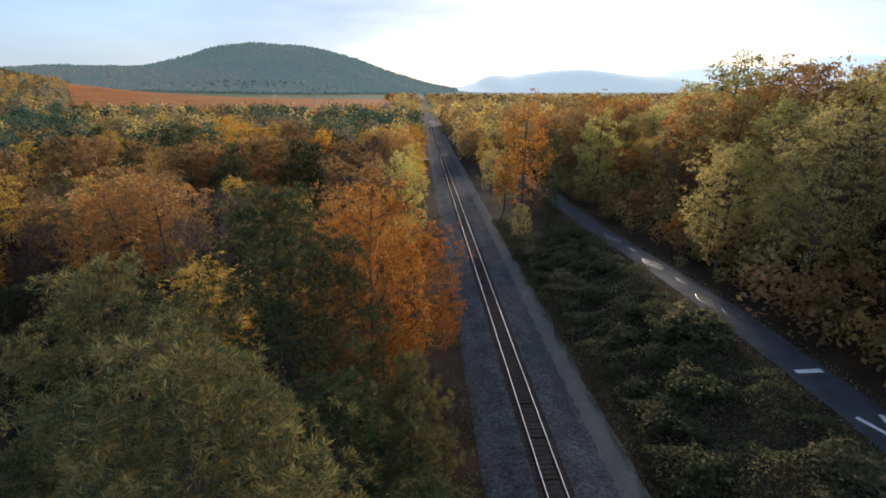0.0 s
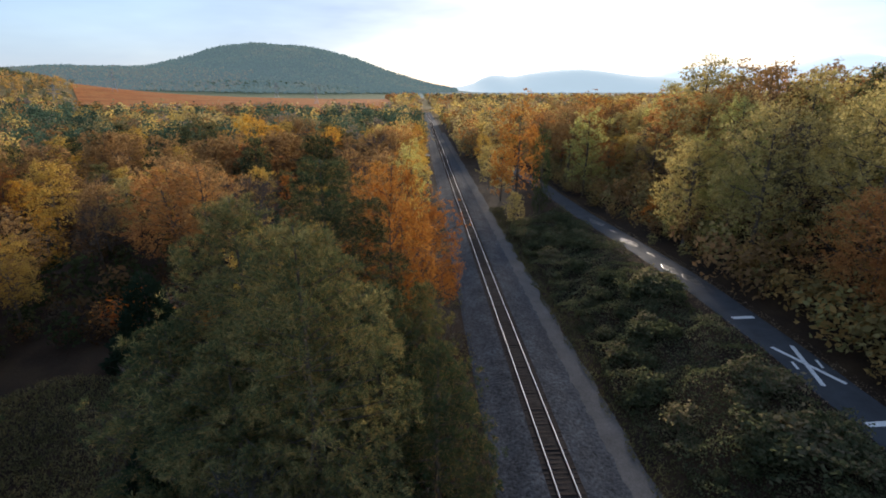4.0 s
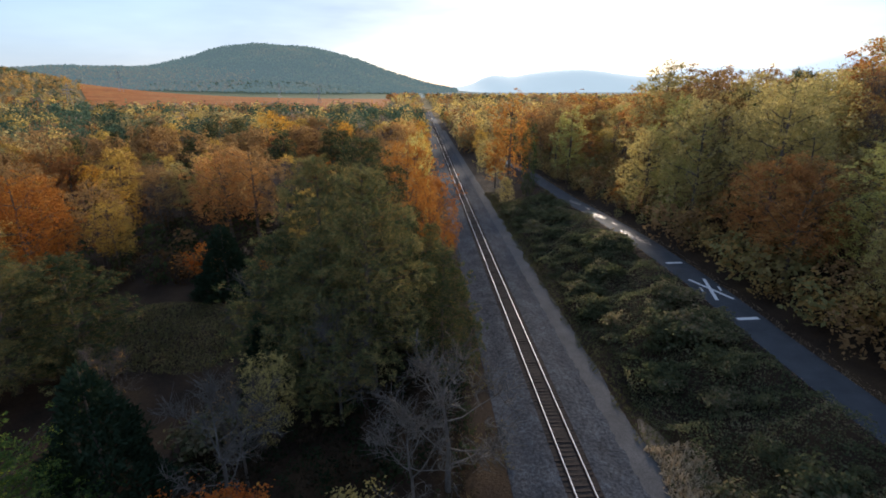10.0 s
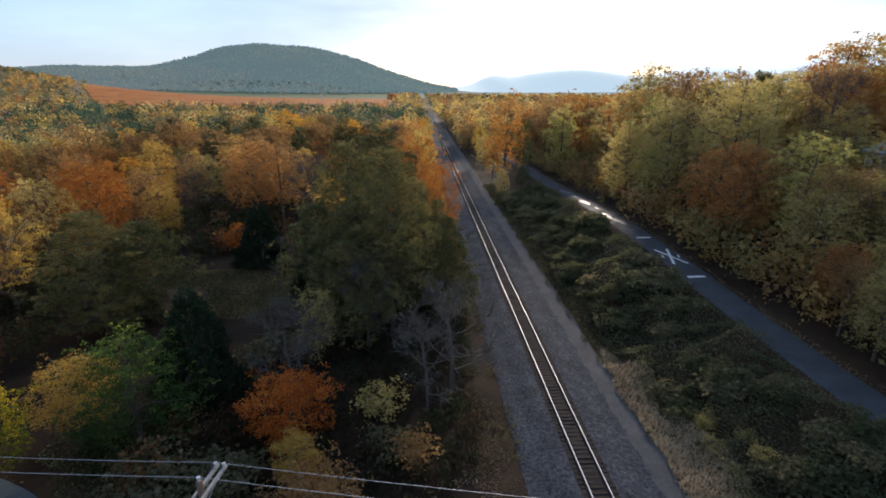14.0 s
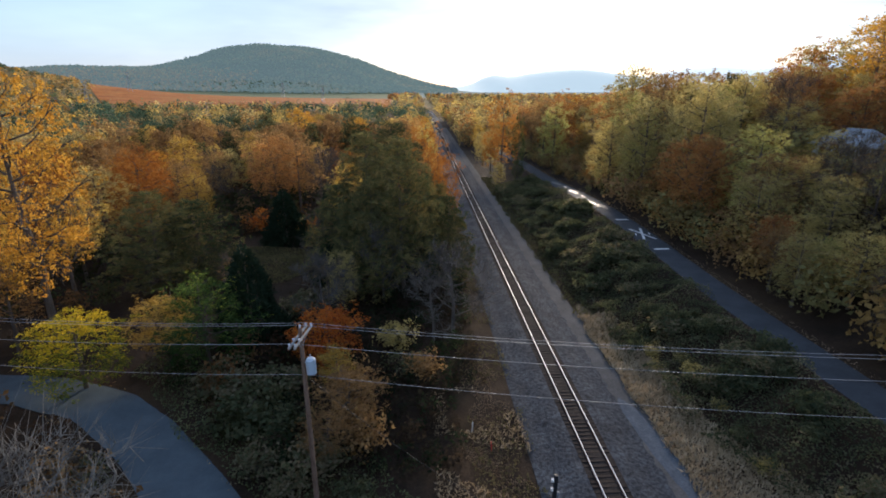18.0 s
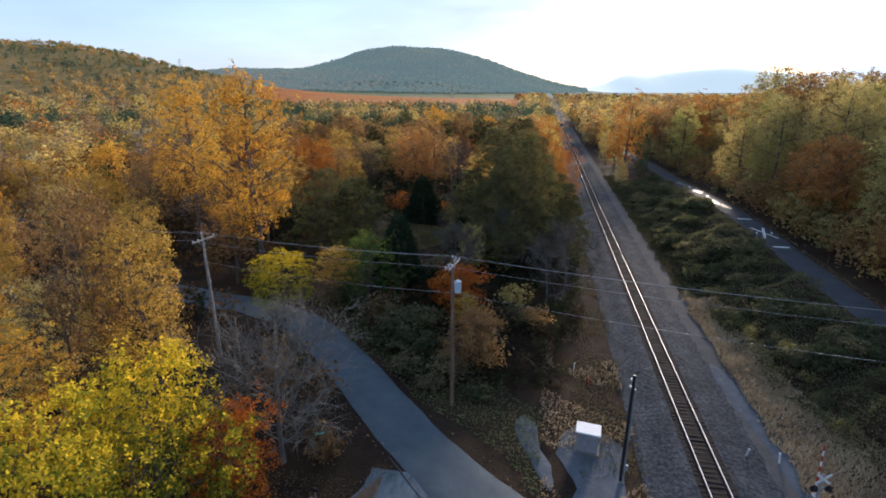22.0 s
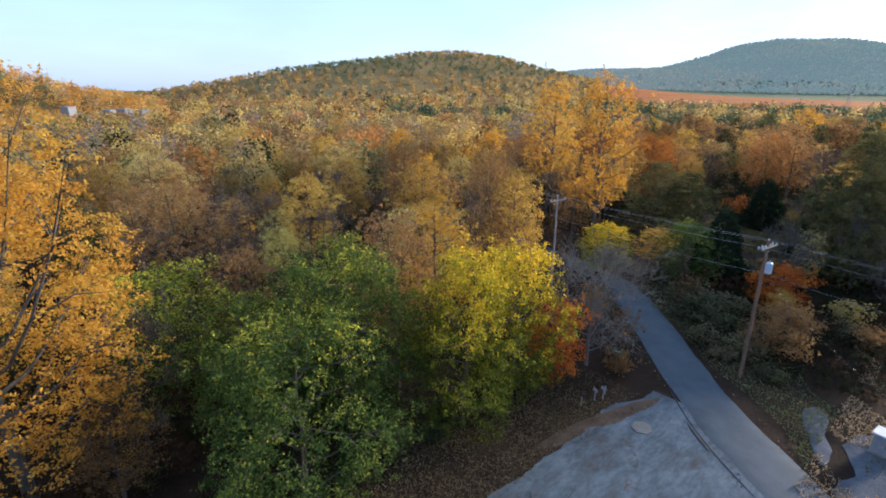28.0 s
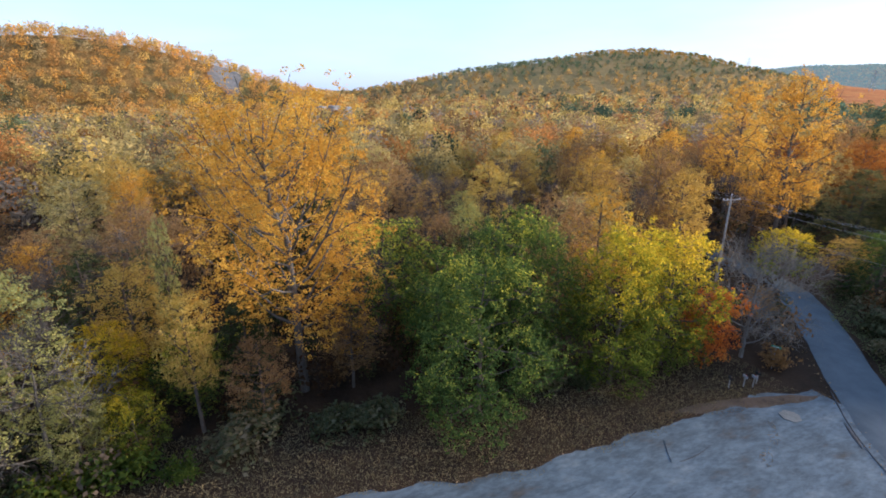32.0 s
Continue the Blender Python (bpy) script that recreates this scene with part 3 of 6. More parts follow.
def crown_leaves(rng, tips, R, n, leaf, spread=0.17, low=0.0, droop=0.0):
    """Leaves gathered into small sprays, the sprays into uneven clumps round the limbs' ends."""
    w = rng.uniform(0.15, 1.0, len(tips)) ** 1.5
    k = max(30, n // 14)
    pick = rng.choice(len(tips), k, p=w / w.sum())
    r = rng.normal(size=(k, 3))
    r *= (np.abs(rng.normal(0.95, 0.4, k)) / np.linalg.norm(r, axis=1))[:, None] * R * spread * (0.6 + 0.8 * w[pick])[:, None]
    r[:, 2] *= 0.8
    sprays = tips[pick] + r
    q = rng.integers(0, k, n)
    mid = tips.mean(0)
    c = sprays[q] + rng.normal(0, 1, (n, 3)) * np.array([1.0, 1.0, 0.7]) * leaf * 0.85
    keep = c[:, 2] > low
    c, q = c[keep], q[keep]
    face = (c - mid) / R + 1.2 * r[q] / (R * spread)
    return leaf_cards(c, leaf, rng, droop=droop, outward=face, spread=1.1)


def lobed_leaves(rng, H, R, base, n, leaf, lobes):
    """Leaves shingled over rounded lobes that together make a domed crown."""
    f = (np.arange(lobes) + rng.uniform(0.1, 0.9, lobes)) / lobes
    a = np.arange(lobes) * 2.4 + rng.uniform(-0.5, 0.5, lobes)
    env = R * np.sin(np.pi * (0.16 + 0.74 * f)) ** 0.75 * rng.uniform(0.45, 0.80, lobes)
    mid = np.c_[env * np.cos(a), env * np.sin(a), H * (base + (0.88 - base) * f)]
    rl = R * rng.uniform(0.27, 0.44, lobes) * (1.1 - 0.3 * f)
    k = max(40, n // 9)
    q = rng.choice(lobes, k, p=rl ** 2 / (rl ** 2).sum())
    d = rng.normal(size=(k, 3)) + np.c_[0.45 * np.cos(a[q]), 0.45 * np.sin(a[q]), np.full(k, 0.4)]
    d /= np.linalg.norm(d, axis=1)[:, None]
    sprays = mid[q] + d * (rl[q] * rng.uniform(0.72, 1.12, k))[:, None] * np.array([1.0, 1.0, 0.9])
    m = rng.integers(0, k, n)
    c = sprays[m] + rng.normal(0, 1, (n, 3)) * np.array([1.0, 1.0, 0.7]) * leaf * 0.9
    return leaf_cards(c, leaf, rng, outward=d[m] + 0.3 * (c - (0, 0, H * 0.55)) / R, spread=0.75)


def build_tree(name, label, seed, H, R, base, n, leaves, leaf, kind, bark=None, lift=0.5, spread=0.17, thin=1.0):
    """thin: the share of the leaves that hang loose round the limbs' ends; the rest make a rounded, lobed crown."""
    rng = np.random.default_rng(seed)
    t = thing(name, Matrix.Identity(4), label, "tree")
    wood, br, tips = limbs(rng, H, R, base, n, lift, fine=leaf < 0.3)
    part("trunk", mesh("trunk", *merge(wood), bark or BARK, smooth=True), None, t)
    part("branching", mesh("branching", *merge(br), bark or BARK, smooth=True), None, t)
    sets = [crown_leaves(rng, tips, R, int(leaves * thin), leaf, spread)]
    if thin < 1:
        sets.append(lobed_leaves(rng, H, R, base, int(leaves * (1 - thin)), leaf, 20))
    part("crown", mesh("crown", *merge(sets), LEAF[kind]), None, t)
    return t


def build_bare(name, label, seed, H, R, base, n, bark, few=0, kind="brown"):
    """A leafless tree: limbs forking three times into fine twigs."""
    rng = np.random.default_rng(seed)
    t = thing(name, Matrix.Identity(4), label, "tree")
    wood, br, tips = limbs(rng, H, R, base, n, 0.8)
    tw = []
    for p in tips:
        for _ in range(4):
            d = rng.normal(0, 0.6, 3) + (p - np.array([0, 0, H * 0.3])) / (H * 0.6)
            e = p + d / np.linalg.norm(d) * R * rng.uniform(0.15, 0.4)
            m = (p + e) / 2 + rng.normal(0, 0.03 * R, 3)
            tw.append(tube([p, m, e], [0.028, 0.02, 0.008], 3))
            for _ in range(2):
                q = m + rng.normal(0, 0.12 * R, 3) + d * 0.1 * R
                tw.append(tube([m, q], [0.016, 0.006], 3))
    part("trunk", mesh("trunk", *merge(wood), bark, smooth=True), None, t)
    part("branching", mesh("branching", *merge(br), bark, smooth=True), None, t)
    part("twigwork", mesh("twigwork", *merge(tw), bark), None, t)
    if few:
        part("crown", mesh("crown", *crown_leaves(rng, tips, R, few, 0.25), LEAF[kind]), None, t, "sparse last leaves")
    return t


def tufts(rng, centres, up, length, blades, broad=0.085):
    """Bursts of needles: narrow blades fanning out from each twig end."""
    n = len(centres) * blades
    c = np.repeat(centres, blades, 0)
    d = rng.normal(0, 0.62, (n, 3)) + np.repeat(up, blades, 0)
    d /= np.linalg.norm(d, axis=1)[:, None]
    side = np.cross(d, rng.normal(size=(n, 3)))
    side /= np.linalg.norm(side, axis=1)[:, None] + 1e-9
    L = length * rng.uniform(0.7, 1.3, n)[:, None]
    verts = np.stack([c, c + d * L * 0.6 + side * L * broad, c + d * L, c + d * L * 0.6 - side * L * broad], 1).reshape(-1, 3)
    return verts, np.arange(4 * n, dtype=np.int32).reshape(-1, 4)


def build_pine(name, label, seed, H, R, base, whorls, per, blades=6, length=0.55, fill=10):
    rng = np.random.default_rng(seed)
    t = thing(name, Matrix.Identity(4), label, "tree")
    k = 10
    zs = np.linspace(-0.3, H, k)
    trunk = np.c_[np.cumsum(rng.normal(0, 0.05, (k, 2)), 0), zs]
    br, tips, ups = [], [], []
    for i in range(whorls):
        f = (i + rng.uniform(0, 0.8)) / whorls
        z = H * (base + (0.98 - base) * f)
        at = np.array([np.interp(z, zs, trunk[:, 0]), np.interp(z, zs, trunk[:, 1]), z])
        for j in range(per):
            a = j * 2 * math.pi / per + i * 1.1 + rng.uniform(-0.35, 0.35)
            out = np.array([math.cos(a), math.sin(a), 0])
            ln = R * ((1 - f ** 2.0) ** 0.75 * 0.90 + 0.10) * (0.70 + 0.30 * min(1, f / 0.25)) * rng.uniform(0.65, 1.12)
            q = np.linspace(0, 1, 4)[:, None]
            line = at + out * ln * q + np.array([0, 0, 1]) * ln * (0.18 + 0.45 * f) * q ** 1.4
            br.append(tube(line, 0.05 * (1.1 - f) * np.array([1.2, 0.8, 0.5, 0.2]) + 0.01, 4))
            m = max(4, int(fill * (0.35 + ln / R)))
            c = max(3, m // 3)
            s = rng.uniform(0.45, 1.05, c)
            knots = at + out * ln * s[:, None] + np.array([0, 0, 1]) * (ln * (0.18 + 0.45 * f) * s ** 1.4)[:, None]
            knots += rng.normal(0, 1, (c, 3)) * np.array([0.30, 0.30, 0.12]) * (0.4 + 0.42 * ln)
            pts = knots[rng.integers(0, c, m)] + rng.normal(0, 1, (m, 3)) * np.array([0.17, 0.17, 0.10])
            tips.append(pts)
            ups.append(np.tile(out * 0.45 + np.array([0, 0, 0.75]), (m, 1)))
    n = whorls * fill * 4
    lf = (np.arange(26) + rng.uniform(0.1, 0.9, 26)) / 26  # rounded masses of foliage over the whorls
    la = np.arange(26) * 2.4 + rng.uniform(-0.5, 0.5, 26)
    env = R * (1 - lf ** 2.2) ** 0.6 * rng.uniform(0.45, 0.85, 26)
    mid = np.c_[env * np.cos(la), env * np.sin(la), H * (base + 0.05 + (0.90 - base) * lf)]
    rl = R * rng.uniform(0.18, 0.33, 26) * (1.1 - 0.3 * lf)
    q = rng.choice(26, n, p=rl ** 2 / (rl ** 2).sum())
    d = rng.normal(size=(n, 3)) + np.c_[0.5 * np.cos(la[q]), 0.5 * np.sin(la[q]), np.full(n, 0.5)]
    d /= np.linalg.norm(d, axis=1)[:, None]
    tips.append(mid[q] + d * (rl[q] * rng.uniform(0.8, 1.08, n))[:, None] * np.array([1.0, 1.0, 0.8]))
    ups.append(d * 0.7 + (0, 0, 0.4))
    tips, ups = np.concatenate(tips), np.concatenate(ups)
    part("trunk", mesh("trunk", *tube(trunk, (0.011 * H + 0.04) * np.linspace(1.1, 0.1, k), 8), BARK, smooth=True), None, t)
    part("branching", mesh("branching", *merge(br), BARK, smooth=True), None, t)
    part("crown", mesh("crown", *tufts(rng, tips, ups * 0.6, length, blades, 0.045 if length < 0.5 else 0.09), LEAF["pine"]), None, t, "bushy green needle tufts")
    # old golden needles, spread outward so their colour also stands in for sunlit tufts
    old = rng.random(len(tips)) < 0.55 + 0.35 * np.sin(tips[:, 0] * 1.3 + 1.0) * np.sin(tips[:, 1] * 1.1 + tips[:, 2] * 0.7)
    part("old_needles", mesh("old_needles", *tufts(rng, tips[old] - (0, 0, 0.06), ups[old] * (1.0, 1.0, 0.3), length * 1.05, max(3, blades // 3), 0.05 if length < 0.5 else 0.09), LEAF["pine_old_lit"]), None, t, "last year's golden needles, also painting in sunlit tufts")
    return t


def build_cedar(name, label, seed, H, R, n):
    rng = np.random.default_rng(seed)
    t = thing(name, Matrix.Identity(4), label, "tree")
    z = 1 - np.sqrt(rng.uniform(0.0, 1, n))
    a = rng.uniform(0, 2 * math.pi, n)
    lump = 1 + 0.16 * np.sin(a * 3 + z * 9) + 0.10 * np.sin(a * 7 - z * 23)
    r = R * (np.minimum(1, (1 - z) ** 0.75 * 1.12)) * lump * rng.uniform(0.72, 1.05, n)
    c = np.c_[r * np.cos(a), r * np.sin(a), 0.25 + z * (H - 0.3)]
    up = np.c_[np.cos(a) * 0.5, np.sin(a) * 0.5, np.full(n, 1.0)]
    part("trunk", mesh("trunk", *tube([(0, 0, -0.3), (0, 0, H * 0.5), (0, 0, H * 0.97)], [0.16, 0.09, 0.02], 7), BARK, smooth=True), None, t)
    part("crown", mesh("crown", *tufts(rng, c, up, 0.42, 2, 0.16), LEAF["cedar"]), None, t)
    return t


def build_bush(name, label, seed, H, R, n, leaf, kind):
    rng = np.random.default_rng(seed)
    t = thing(name, Matrix.Identity(4), label, "bush")
    tips = []
    for i in range(9):
        a = i * 2.4 + rng.uniform(-0.3, 0.3)
        e = np.array([math.cos(a), math.sin(a), 0]) * R * rng.uniform(0.25, 0.85) + np.array([0, 0, H * rng.uniform(0.45, 0.95)])
        m = e * np.array([0.45, 0.45, 0.6])
        part("stem", mesh("stem", *tube([(0, 0, -0.2), m, e], [0.05, 0.035, 0.012], 4), BARK, smooth=True), None, t)
        tips += [e, m, (m + e) / 2]
    part("crown", mesh("crown", *crown_leaves(rng, np.array(tips), R, n, leaf, 0.36, 0.02), LEAF[kind]), None, t)
    return t


PROTO, PROTO_H = {}, {}


def kind_of_tree(key, height, builder, *a):
    PROTO[key], PROTO_H[key] = builder(*a), height


# the same kinds of tree stand many times in the woods; each is built once, full for the near ones and lighter for those further off
NAMES = {"amber": "tulip_tree", "orange": "maple_tree", "rust": "maple_tree", "lime": "poplar_tree", "gold": "tulip_tree", "yellow": "hickory_tree", "brown": "oak_tree", "olive": "ash_tree", "green": "elm_tree", "pale": "sycamore_tree", "red": "sumac_tree"}
for key, lab, H, R, base, n, kind, leaves, thin in (
        ("orange_a", "broad maple tree in full orange autumn leaf", 18, 5.6, 0.20, 19, "orange", 26000, 0.20),
        ("orange_b", "rounded hardwood tree with rusty orange leaves", 16, 4.9, 0.30, 17, "rust", 13000, 0.35),
        ("gold_a", "tall tulip tree with golden yellow leaves", 24, 5.4, 0.30, 24, "amber", 16000, 0.40),
        ("gold_b", "slender hardwood tree with dull gold leaves", 20, 4.2, 0.34, 20, "gold", 13000, 0.35),
        ("yellow_a", "hardwood tree turning from green to bright yellow", 15, 4.9, 0.12, 18, "yellow", 15000, 0.35),
        ("brown_a", "oak tree with thinning brown autumn leaves", 18, 5.2, 0.34, 18, "brown", 10000, 0.55),
        ("brown_b", "ragged hardwood tree with dry brown leaves", 15, 4.4, 0.30, 17, "brown", 8500, 0.60),
        ("olive_a", "hardwood tree with dull olive and tan leaves", 17, 5.1, 0.22, 18, "olive", 12500, 0.40),
        ("olive_b", "half-bare hardwood tree with olive leaves", 20, 4.6, 0.30, 19, "olive", 8500, 0.60),
        ("green_a", "leafy hardwood tree still dark green", 14, 5.1, 0.10, 18, "green", 16000, 0.35),
        ("lime_a", "tall hardwood tree with fresh yellow-green leaves", 20, 5.0, 0.16, 20, "lime", 14000, 0.40),
        ("pale_a", "pale half-bare sycamore tree with straw-coloured leaves", 17, 5.0, 0.16, 18, "pale", 9000, 0.65),
        ("red_a", "small sumac-red hardwood tree", 9, 3.4, 0.12, 13, "red", 9000, 0.30)):
    for far in ("", "_far"):
        kind_of_tree(key + far, H, build_tree, NAMES[kind], lab, sum(map(ord, key)), H, R, base, n if not far else n - 6, leaves if not far else 4600,
                     (0.17 if key == "orange_a" else 0.205) if not far else 0.36, kind, PALE_BARK if kind == "pale" else None, 0.6, 0.19, thin)
kind_of_tree("ivy_a", 20, build_tree, "ivy_snag", "tall snag smothered in dark green vines", 305, 20, 4.8, 0.03, 18, 12000, 0.24, "ivy", None, 0.3, 0.2, 0.35)
kind_of_tree("gold_big", 26, build_tree, "tulip_tree", "broad golden orange tree", 301, 26, 7.4, 0.24, 34, 46000, 0.18, "amber", PALE_BARK, 1.15, 0.15, 0.60)
kind_of_tree("green_big", 16, build_tree, "elm_tree", "broad leafy tree, deep green with yellow sprays", 302, 16, 7.2, 0.04, 24, 32000, 0.22, "green", None, 0.35, 0.16, 0.45)
kind_of_tree("yellow_big", 15.5, build_tree, "hickory_tree", "broad tree turning from green to bright yellow", 303, 15.5, 5.6, 0.05, 22, 22000, 0.22, "yellow", None, 0.4, 0.16, 0.45)
for far, m, tw in (("", 10, 260), ("_far", 7, 90)):
    kind_of_tree("bare_a" + far, 14, build_bare, "bare_tree", "leafless grey-brown hardwood tree with fine twigs", 71, 14, 4.0, 0.25, m + 3, BARK, tw)
    kind_of_tree("pine_a" + far, 20, build_pine, "pine_tree", "tall green pine tree with tufted needles", 81, 20, 5.2, 0.2, 17 if not far else 12, 6, 20 if not far else 7, 0.27 if not far else 0.7, 26 if not far else 8)
kind_of_tree("bare_big", 14, build_bare, "bare_tree", "wide leafless grey tree with a haze of fine twigs", 75, 14, 6.2, 0.12, 20, GREY_BARK, 60)
kind_of_tree("bare_b", 10, build_bare, "bare_tree", "pale leafless dead tree with forked limbs", 73, 10, 3.4, 0.2, 10, PALE_BARK, 0)
kind_of_tree("pine_b", 15, build_pine, "pine_tree", "young bushy green pine tree with yellowing needle tips", 83, 15, 4.6, 0.06, 15, 6, 20, 0.27, 26)
kind_of_tree("cedar_a", 10, build_cedar, "cedar_tree", "dense dark green conical cedar tree", 91, 10, 2.9, 5200)
kind_of_tree("bush_green", 2.2, build_bush, "bush", "low leafy green bush smothered in vines", 95, 2.2, 1.8, 1100, 0.30, "kudzu")
kind_of_tree("bush_brown", 2.6, build_bush, "bush", "low bush with brown autumn leaves", 96, 2.6, 2.0, 1100, 0.30, "brown")
kind_of_tree("bush_red", 2.4, build_bush, "bush", "low bush with red and orange leaves", 97, 2.4, 1.9, 1100, 0.30, "red")
kind_of_tree("bush_yellow", 3.0, build_bush, "bush", "low bush with yellow-green leaves", 98, 3.0, 2.1, 1200, 0.30, "yellow")
kind_of_tree("bush_olive", 3.0, build_bush, "bush", "straggling bush with olive leaves", 99, 3.0, 2.1, 1100, 0.30, "olive")
TAKEN = []


def plant(key, x, y, height, wide=1.0, turn=None, group="", label="", z=None):
    """A copy of a kind of tree at (x, y), grown to that height, with its crown that much wider."""
    if math.hypot(min(0, x + 62), max(0, y - 34, -y - 98)) + max(0, x - 42) > 40 and key + "_far" in PROTO:
        key += "_far"
    s = height / (PROTO_H[key] * (1.0 if key.startswith(("pine", "cedar", "bush")) else 0.95))
    turn = (x * 37.7 + y * 91.3) % 360 if turn is None else turn
    z = float(ground_z(x, y)) if z is None else z
    t = copy_thing(PROTO[key], pose(x, y, z - 0.05, 0, 0, turn) @ Matrix.Diagonal((s * wide, s * wide, s, 1)))
    tagged(t, label, group=group)
    TAKEN.append((x, y, 3.0 * s * wide))
    return t


